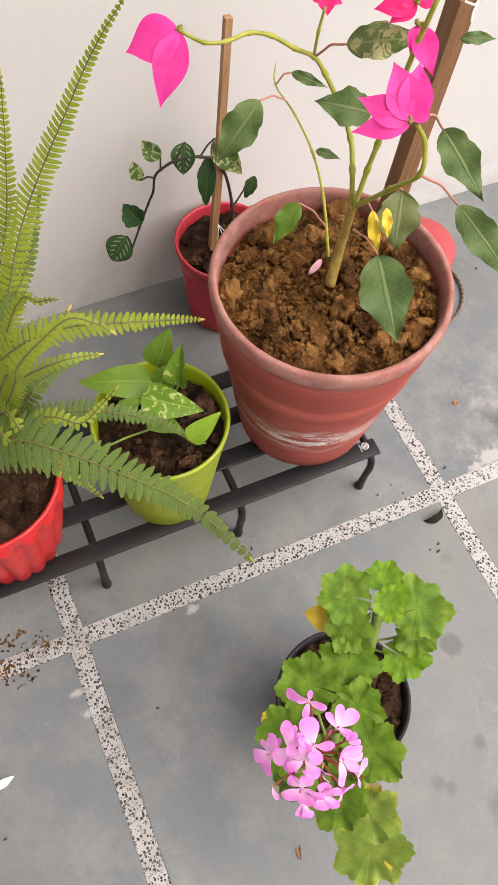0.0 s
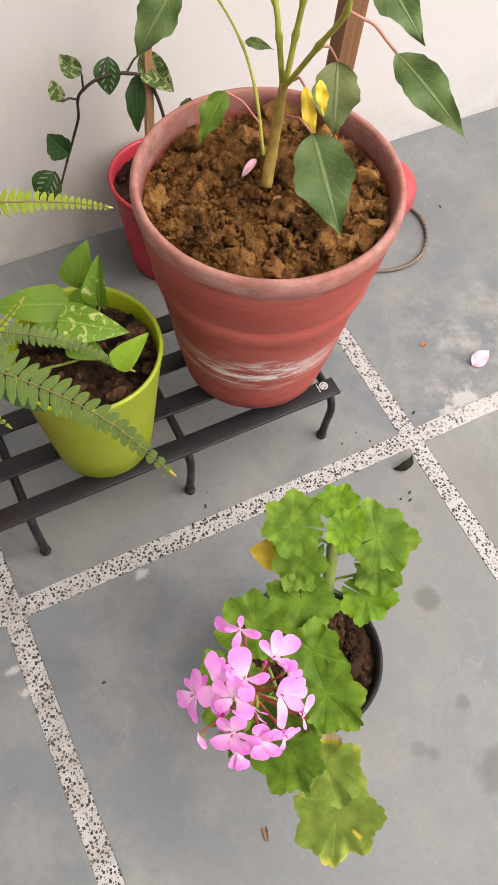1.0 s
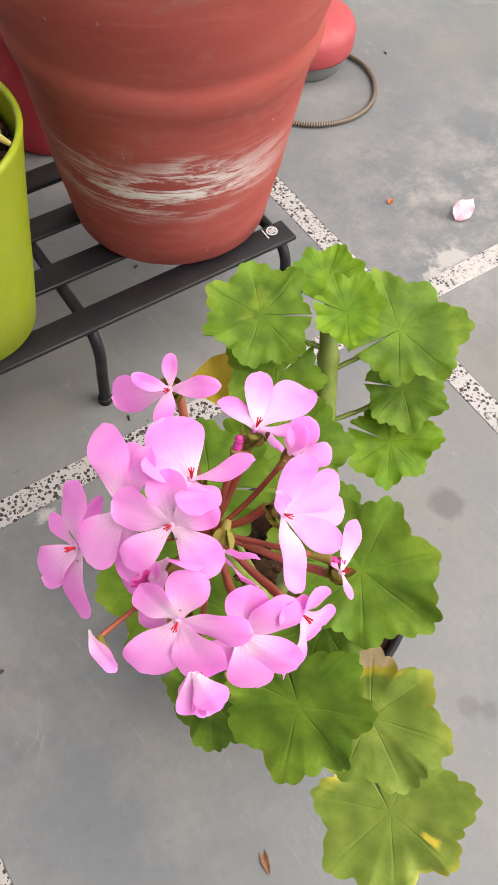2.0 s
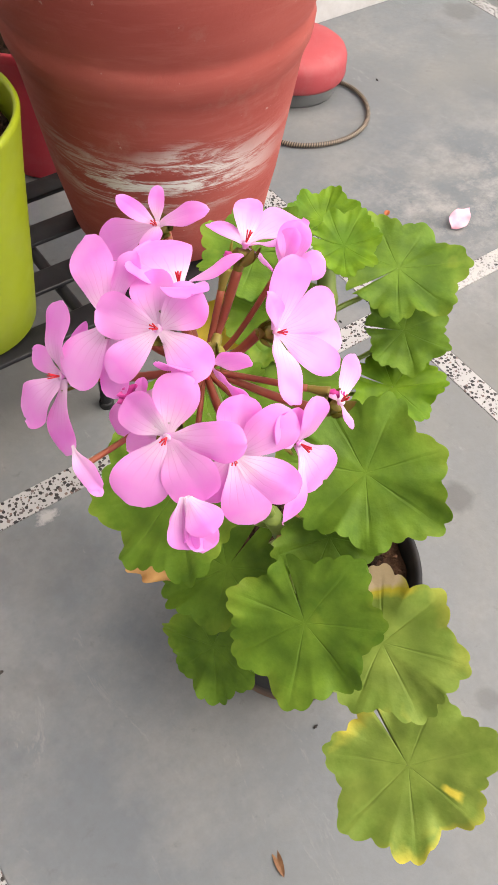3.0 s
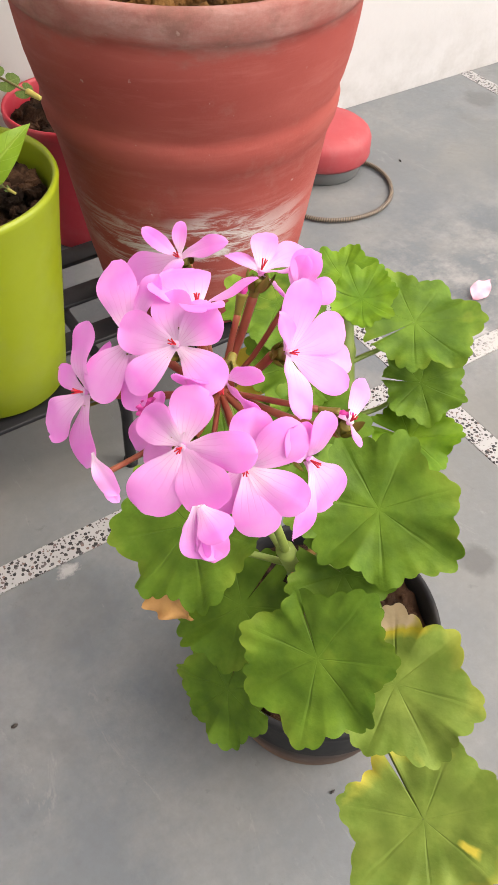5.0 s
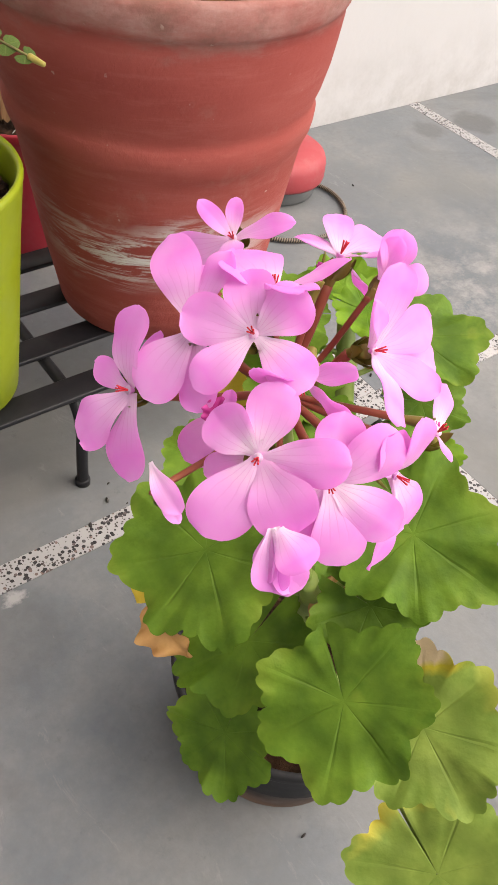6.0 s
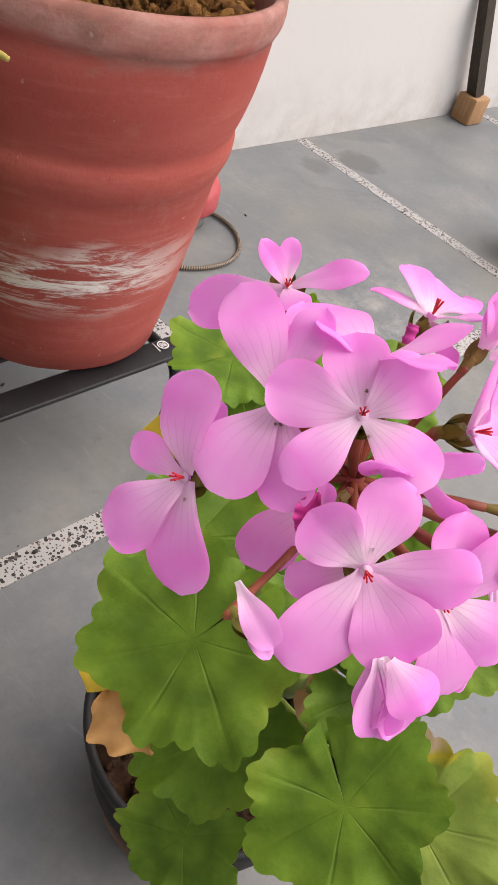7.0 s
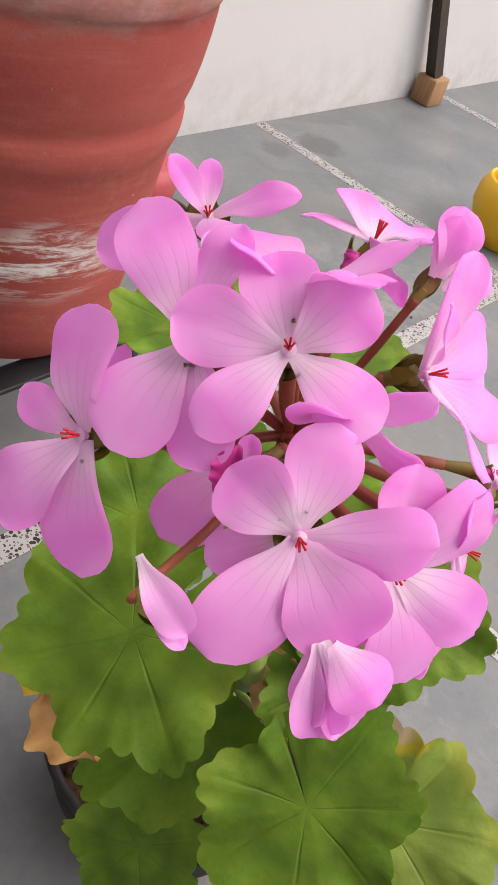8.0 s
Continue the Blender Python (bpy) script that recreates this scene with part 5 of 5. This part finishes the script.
LEAFLET = {m: leaflet_mesh(m) for m in ("fern", "fern_light")}


def frond(points, width, mat, seed, pitch, normal, tipw=0.10, single=False):
    """An arching rib with two rows of narrow leaflets."""
    rnd = random.Random(seed)
    run = spline(points, 14)
    rib = part("frond", tube(points, 0.0013, 0.0005, 6, 8), M["fern_stem"], fern, "arching fern frond")
    far = [0.0]
    for a, b in zip(run, run[1:]):
        far.append(far[-1] + (b - a).length)
    pairs = int(far[-1] / pitch)
    end = (run[-1] - run[-4]).normalized()
    part("frond_tip", tube([run[-1] - end * 0.004, run[-1], run[-1] + end * 0.0025], 0.0014, 0.0009, 6, 4), M["frond_tip"], rib, "yellowish curled frond tip")
    rest = bmesh.new()
    for k in range(pairs):
        q = 0.05 + 0.94 * k / (pairs - 1)
        i = min(len(run) - 2, sum(1 for s in far if s <= q * far[-1]) - 1)
        p = run[i].lerp(run[i + 1], (q * far[-1] - far[i]) / (far[i + 1] - far[i]))
        d = (run[min(i + 3, len(run) - 1)] - run[max(i - 3, 0)]).normalized()
        n = V(normal)
        n = (n - d * n.dot(d)).normalized()
        side = d.cross(n)
        size = width / 2 * min(1.0, 0.45 + 2.2 * q) * (1 - (1 - tipw) * max(0.0, (q - 0.5) / 0.5) ** 1.3)
        for sg in (-1, 1):
            s = size * rnd.uniform(0.88, 1.08)
            out = (side * sg + d * (0.18 + 0.5 * q * q + rnd.uniform(-0.06, 0.06)) + n * rnd.uniform(-0.25, 0.25)).normalized()
            a, b, c = frame_of(n, out)
            m = Matrix((a, b, c)).transposed().to_4x4()
            m.translation = p
            m = m @ Matrix.Diagonal((s, pitch * rnd.uniform(1.9, 2.2) if mat == "fern" else pitch * rnd.uniform(1.6, 1.9), s, 1))
            if single:
                ob = new("leaflet", LEAFLET[mat])
                ob.parent = rib
                m.translation = p - ROOT[rib]
                ob.matrix_basis = m
            else:
                k0 = len(rest.verts)
                rest.from_mesh(LEAFLET[mat])
                rest.verts.ensure_lookup_table()
                bmesh.ops.transform(rest, matrix=m, verts=rest.verts[k0:])
    if single:
        rest.free()
    else:
        tagged(part("leaf_mass", rest, M[mat], rib, "rows of narrow green leaflets"), kind="stuff")


FC = V((-0.650, 0.140, FERN_Z + 0.005))
FRONDS = [
    ([FC, (-0.6461, 0.1094, 0.4133), (-0.6202, 0.0641, 0.5044), (-0.5696, 0.0130, 0.5471), (-0.5157, -0.0274, 0.5314), (-0.4593, -0.0710, 0.4952), (-0.4257, -0.1342, 0.4819)], 0.062, "fern", (-0.25, -0.35, 0.9)),
    ([FC, (-0.6282, 0.1354, 0.4328), (-0.5633, 0.1107, 0.5387), (-0.5101, 0.0998, 0.5662), (-0.4570, 0.0863, 0.5658), (-0.4149, 0.0880, 0.5474), (-0.3797, 0.0962, 0.5209)], 0.050, "fern_light", (-0.3, -0.6, 0.7)),
    ([FC, (-0.6184, 0.1247, 0.4232), (-0.5638, 0.0898, 0.5240), (-0.5198, 0.0715, 0.5605), (-0.4855, 0.0754, 0.5468)], 0.046, "fern_light", (-0.3, -0.5, 0.8)),
    ([FC, (-0.5774, 0.2032, 0.3983), (-0.5070, 0.2933, 0.4944), (-0.4273, 0.3154, 0.6159), (-0.3954, 0.3123, 0.6715), (-0.3693, 0.3015, 0.7156)], 0.050, "fern_light", (-0.5, -0.7, 0.35)),
    ([FC, (-0.5881, 0.2234, 0.3990), (-0.5222, 0.3124, 0.4766), (-0.4951, 0.3560, 0.5431), (-0.4764, 0.3944, 0.6047)], 0.046, "fern_light", (-0.5, -0.7, 0.35)),
    ([FC, (-0.5977, 0.2034, 0.3983), (-0.5134, 0.2666, 0.4657), (-0.4745, 0.3099, 0.5275)], 0.036, "fern", (-0.5, -0.7, 0.35)),
    ([FC, (-0.6307, 0.1233, 0.3953), (-0.5866, 0.0779, 0.4864), (-0.5572, 0.0293, 0.5172), (-0.5360, -0.0011, 0.5161)], 0.052, "fern", (-0.35, -0.5, 0.75)),
    ([FC, (-0.6071, 0.1321, 0.3772), (-0.5478, 0.1136, 0.4137), (-0.5172, 0.0965, 0.4077), (-0.4925, 0.1017, 0.4195), (-0.4695, 0.1090, 0.4332)], 0.034, "fern_light", (-0.3, -0.55, 0.75)),
    ([FC, (-0.6267, 0.1122, 0.3764), (-0.5814, 0.0742, 0.4214), (-0.5452, 0.0385, 0.4156), (-0.5222, 0.0212, 0.3780)], 0.040, "fern_light", (-0.35, -0.5, 0.75)),
    ([FC, (-0.5967, 0.1732, 0.3972), (-0.5302, 0.1769, 0.4716), (-0.4687, 0.1563, 0.4710)], 0.040, "fern", (-0.3, -0.55, 0.75)),
    ([FC, (-0.5979, 0.1416, 0.3682), (-0.5242, 0.1224, 0.3955), (-0.4488, 0.0957, 0.3762), (-0.3880, 0.0673, 0.3243)], 0.036, "fern", (-0.3, -0.55, 0.75)),
    ([FC, (-0.6761, 0.1855, 0.4253), (-0.6701, 0.2514, 0.5296), (-0.6257, 0.3155, 0.6062)], 0.056, "fern", (-0.4, -0.7, 0.4)),
    ([FC, (-0.6643, 0.1558, 0.4335), (-0.6670, 0.1715, 0.5360), (-0.6211, 0.1648, 0.6007), (-0.5687, 0.1553, 0.6190)], 0.052, "fern", (-0.3, -0.6, 0.6)),
    ([FC, (-0.6959, 0.1243, 0.4045), (-0.7289, 0.0891, 0.4865), (-0.7655, 0.0306, 0.5121)], 0.052, "fern", (-0.3, -0.5, 0.8)),
    ([FC, (-0.6646, 0.0939, 0.4034), (-0.6876, 0.0174, 0.4655), (-0.6963, -0.0534, 0.4536)], 0.050, "fern", (-0.3, -0.5, 0.8)),
    ([FC, (-0.6980, 0.2153, 0.4170), (-0.7445, 0.2906, 0.5031), (-0.7949, 0.3528, 0.5330)], 0.052, "fern", (0.2, -0.5, 0.8)),
    ([FC, (-0.5692, 0.2428, 0.3905), (-0.5072, 0.3253, 0.4400), (-0.4773, 0.3658, 0.4508)], 0.040, "fern", (-0.4, -0.6, 0.6)),
    ([FC, (-0.5706, 0.0541, 0.5606), (-0.5575, 0.0468, 0.6061), (-0.5326, 0.0445, 0.6344), (-0.5103, 0.0458, 0.6467), (-0.4932, 0.0387, 0.6423), (-0.4807, 0.0322, 0.6313)], 0.044, "fern_light", (-0.3, -0.5, 0.8)),
    ([FC, (-0.5769, 0.0615, 0.5623), (-0.5633, 0.0571, 0.5867), (-0.5416, 0.0506, 0.6121), (-0.5193, 0.0535, 0.6309), (-0.5050, 0.0653, 0.6346)], 0.042, "fern_light", (-0.4, -0.5, 0.7)),
    ([FC, (-0.5848, 0.0554, 0.5346), (-0.5718, 0.0236, 0.5459), (-0.5552, 0.0016, 0.5401), (-0.5303, -0.0049, 0.5210)], 0.036, "fern_light", (-0.35, -0.5, 0.75)),
    ([FC, (-0.5949, 0.0434, 0.5263), (-0.5815, 0.0183, 0.5295), (-0.5657, 0.0116, 0.5193), (-0.5350, 0.0178, 0.5077)], 0.034, "fern_light", (-0.3, -0.5, 0.8)),
    ([FC, (-0.5647, 0.0648, 0.5217), (-0.5380, 0.0773, 0.5347), (-0.5093, 0.0853, 0.5348), (-0.4868, 0.0875, 0.5305)], 0.046, "fern", (-0.35, -0.5, 0.75)),
    ([FC, (-0.5462, 0.1879, 0.4934), (-0.5170, 0.1747, 0.5178), (-0.5018, 0.1638, 0.5281)], 0.040, "fern_light", (-0.3, -0.6, 0.7)),
]
for k, (pts, w, mat, nrm) in enumerate(FRONDS):
    frond(pts, w * (0.98 if k == 0 else 0.80), mat, 500 + k, 0.0088 if k == 0 else 0.0066, nrm, single=k < 2)


def split_leaf(v):
    return ovate(v) * (0.78 + 0.22 * abs(math.cos(3.2 * math.pi * v)) ** 0.4)


# ---- trailing vine in the coral pot ----
S0 = V((-0.180, 0.460, VINE_Z))
RUN = [S0, (-0.1785, 0.4653, 0.2481), (-0.1932, 0.4794, 0.3227), (-0.2224, 0.4884, 0.3400), (-0.2561, 0.4954, 0.3377), (-0.2792, 0.4978, 0.3260), (-0.2877, 0.5019, 0.3105), (-0.2892, 0.5073, 0.2802), (-0.2968, 0.5136, 0.2509), (-0.3162, 0.5039, 0.2184), (-0.3332, 0.4943, 0.1905)]
part("vine_stem", tube(RUN, 0.0026, 0.0016, 8, 6, 0.2), M["vine_stem"], vine, "thin dark trailing stem")
for k, (b, t, nrm, w, mat) in enumerate([
    ((-0.3398, 0.5070, 0.1990), (-0.3686, 0.4887, 0.1845), (-0.5, -0.75, 0.45), 0.04, "vine_var"),
    ((-0.3141, 0.5041, 0.2314), (-0.3298, 0.5213, 0.2490), (-0.5, -0.75, 0.45), 0.036, "vine"),
    ((-0.2825, 0.4946, 0.3536), (-0.2989, 0.5080, 0.3684), (-0.5, -0.75, 0.45), 0.024, "vine_cream"),
    ((-0.3110, 0.4983, 0.3202), (-0.3144, 0.5099, 0.3374), (-0.5, -0.75, 0.45), 0.02, "vine_cream"),
    ((-0.2404, 0.5032, 0.3527), (-0.2549, 0.4795, 0.3334), (-0.5, -0.75, 0.45), 0.032, "vine_var"),
    ((-0.2068, 0.4950, 0.3198), (-0.2291, 0.4582, 0.2867), (-0.5, -0.75, 0.45), 0.026, "vine"),
    ((-0.1935, 0.4946, 0.3513), (-0.1807, 0.4563, 0.3298), (-0.5, -0.75, 0.45), 0.034, "vine_cream"),
    ((-0.1396, 0.4771, 0.2825), (-0.1583, 0.4618, 0.2691), (-0.5, -0.75, 0.45), 0.018, "vine"),
    ]):
    near = min(RUN, key=lambda q: (V(q) - V(b)).length)
    b, t = V(b).lerp(V(t), -0.15), V(b).lerp(V(t), 1.2)
    leaf_on(vine, b, t, nrm, w * 1.35, mat, near, "vine_stem", 60 + k, split_leaf if mat == "vine" else ovate, "dark glossy split leaf" if mat != "vine_cream" else "dark leaf marked with cream", 0.3, 0.1)
part("vine_stem", tube([(-0.167, 0.463, VINE_Z), (-0.1622, 0.4592, 0.2108), (-0.1527, 0.4544, 0.2521)], 0.0022, 0.0016, 8, 6), M["vine_stem"], vine, "thin dark trailing stem")
bm = tube([(-0.2068, 0.4752, 0.1378), (-0.1961, 0.4834, 0.2951), (-0.1837, 0.4951, 0.5373)], 0.0078, 0.0068, 4, 3, smooth=False)
part("stake", bm, M["stake"], vine, "pale split wooden stake", False)
for k in range(3):
    part("thread", tube([(-0.1994, 0.4695, 0.2161), (-0.20 - 0.012 * k + 0.02, 0.445, 0.185), (-0.215 + 0.03 * k, 0.436, VINE_Z + 0.006)], 0.0005, 0.0005, 5, 6), M["chalk"], vine, "loose pale thread")


# ---- things on the floor behind the pots ----
lx, ly = 0.186, 0.434
tin = thing("lidded_tin", (lx, ly, 0.0), "round grey tin with a faded red lid on the floor", "tin")
part("body", lathe([(0, 0.0005), (0.058, 0.0005), (0.060, 0.004), (0.060, 0.030), (0, 0.031)], lx, ly, 48), M["tin"], tin, "grey tin body")
part("lid", lathe([(0.062, 0.026), (0.0705, 0.026), (0.072, 0.030), (0.0715, 0.052), (0.068, 0.060), (0.06, 0.066), (0.03, 0.070), (0, 0.071)], lx, ly, 48), M["lid"], tin, "faded red lid")
ring = [(0.163 + 0.088 * math.cos(a) * (1 + 0.05 * math.sin(2 * a)), 0.366 + 0.080 * math.sin(a), 0.0042) for a in np.linspace(-2.85, 1.3, 18)]
cord = thing("cord_loop", (0.165, 0.35, 0.0), "stiff loop of black and tan braided cord lying on the floor", "cord")
part("cord", tube(ring, 0.0032, 0.0032, 10, 6), M["cord"], cord)

yx, yy = 0.712, 0.085
ypot = thing("yellow_pot", (yx, yy, 0.0), "round bright yellow plastic pot on the cement floor", "pot")
part("shell", lathe([(0, 0.0005), (0.040, 0.0005), (0.044, 0.004), (0.060, 0.03), (0.070, 0.060), (0.069, 0.085), (0.061, 0.104), (0.057, 0.107), (0.055, 0.103), (0.060, 0.085), (0.05, 0.05)], yx, yy, 48), M["yellow"], ypot)
post = thing("wooden_post", (1.128, 0.53, 0.0), "short dark wooden post leaning on a pale block by the wall", "post")
part("shaft", tube([(1.124, 0.530, 0.058), (1.085, 0.535, 0.14), (1.030, 0.542, 0.26)], 0.019, 0.017, 4, 1, smooth=False), M["dark_wood"], post, "", False)
part("shoe", box(bmesh.new(), (1.098, 0.505, 0.0), (1.158, 0.555, 0.058), 0.004), M["stake"], post, "pale wooden foot block")


# ---- litter on the floor ----
def litter(name, bm, mat, at, label, category, group=""):
    ob = new(name, mesh_of(name, bm, M[mat]))
    ob.location = at
    ROOT[ob] = V(at)
    return tagged(ob, label, category, group)


litter("fallen_petal", sheet((-0.018, -0.004, 0.003), (0.018, 0.006, 0.006), (-0.2, -0.3, 0.9), 0.024, ovate, 0.12, 0.05, 0.06, 2), "fallen", (0.1737, 0.0737, 0.0), "pale pink fallen petal on the cement floor", "petal")
litter("fallen_petal", sheet((-0.002, -0.012, 0.001), (0.004, 0.012, 0.002), (0, 0.2, 1), 0.006, lance, 0.5, 0.05), "batten", (-0.434, -0.3684, 0.0), "thin dried brown petal on the cement floor", "petal")
litter("dry_leaf", sheet((-0.019, -0.003, 0.001), (0.020, 0.004, 0.004), (0.1, -0.75, 0.65), 0.015, lance, 1.1, 0.16, 0.03, 2, seed=6), "black_leaf", (-0.035, -0.029, 0.0), "curled blackish dry leaf on the cement floor", "dry leaf")
litter("orange_flake", sheet((-0.005, -0.003, 0.001), (0.005, 0.003, 0.003), (0, 0, 1), 0.007, ovate, 0.4, 0.1), "rust", (0.1087, 0.1365, 0.0), "small orange flake on the cement floor", "flake")
litter("white_scrap", sheet((-0.012, 0.0, 0.001), (0.014, 0.004, 0.006), (0, -0.3, 1), 0.011, ovate, 0.3, 0.1, 0.05, 3), "chalk", (-0.754, -0.145, 0.0), "small white scrap on the cement floor", "scrap")
rnd = random.Random(11)
crumbs = bmesh.new()
for cx, cy, n, sp in ((-0.690, 0.02, 14, 0.03), (-0.06, -0.08, 3, 0.012), (-0.07, 0.03, 4, 0.012), (-0.33, 0.02, 5, 0.03), (-0.3, -0.05, 14, 0.5), (0.2, 0.2, 4, 0.3)):
    for k in range(n):
        s = rnd.uniform(0.0008, 0.0026)
        bmesh.ops.create_icosphere(crumbs, subdivisions=1, radius=s, matrix=pose(cx + rnd.gauss(0, sp), min(0.5, cy + rnd.gauss(0, sp * 0.6)), s * 0.5, rnd.uniform(0, 90), 0, rnd.uniform(0, 90)) @ Matrix.Diagonal((1.6, 0.9, 0.6, 1)))
tagged(litter("soil_crumbs", crumbs, "crumb", (0, 0, 0.0), "scattered dark crumbs of soil on the floor", "crumbs"), kind="stuff")
spilt = bmesh.new()
for cx, cy, n, sp in ((-0.700, 0.035, 34, 0.010), (-0.718, -0.004, 50, 0.012), (-0.695, -0.026, 16, 0.008), (-0.66, 0.012, 18, 0.012)):
    for k in range(n):
        s = rnd.uniform(0.0007, 0.0022)
        bmesh.ops.create_icosphere(spilt, subdivisions=1, radius=s, matrix=pose(cx + rnd.gauss(0, sp), cy + rnd.gauss(0, sp * 0.7), s * 0.4, 0, 0, rnd.uniform(0, 180)) @ Matrix.Diagonal((1.7, 1.0, 0.55, 1)))
tagged(litter("spilt_soil", spilt, "clay", (0, 0, 0.0), "spilt brown clay soil along the terrazzo strip", "spilt soil"), kind="stuff")


# ---- floor pieces: cement squares and terrazzo strips ----
half = (CELL - STRIP) / 2
bm = bmesh.new()
box(bm, (-half, -half, -0.011), (half, half, 0.0), 0.0012)
square = mesh_of("cement_square", bm, M["cement"], False)
bm = bmesh.new()
box(bm, (-half, -STRIP / 2, -0.011), (half, STRIP / 2, 0.0005), 0.0008)
strip_x = mesh_of("strip", bm, M["terrazzo"], False)
bm = bmesh.new()
box(bm, (-STRIP / 2, -half, -0.011), (STRIP / 2, half, 0.0005), 0.0008)
strip_y = mesh_of("strip", bm, M["terrazzo"], False)
bm = bmesh.new()
box(bm, (-STRIP / 2, -STRIP / 2, -0.011), (STRIP / 2, STRIP / 2, 0.0005), 0.0008)
knot = mesh_of("strip_crossing", bm, M["terrazzo"], False)
for i in range(-3, 7):
    for j in range(-8, 1):
        x, y = i * CELL, j * CELL
        piece("strip_crossing", knot, floor, (x, y, 0))
        piece("strip", strip_x, floor, (x + CELL / 2, y, 0))
        if j < 0:
            piece("strip", strip_y, floor, (x, y + CELL / 2, 0))
            piece("cement_square", square, floor, (x + CELL / 2, y + CELL / 2, 0))
# the last row is cut short by the wall
bm = bmesh.new()
box(bm, (-half, STRIP / 2, -0.011), (half, 0.563, 0.0), 0.0012)
cut = mesh_of("cement_square", bm, M["cement"], False)
bm = bmesh.new()
box(bm, (-STRIP / 2, STRIP / 2, -0.011), (STRIP / 2, 0.563, 0.0005), 0.0008)
cut_strip = mesh_of("strip", bm, M["terrazzo"], False)
for i in range(-3, 7):
    piece("cement_square", cut, floor, (i * CELL + CELL / 2, 0, 0))
    piece("strip", cut_strip, floor, (i * CELL, 0, 0))
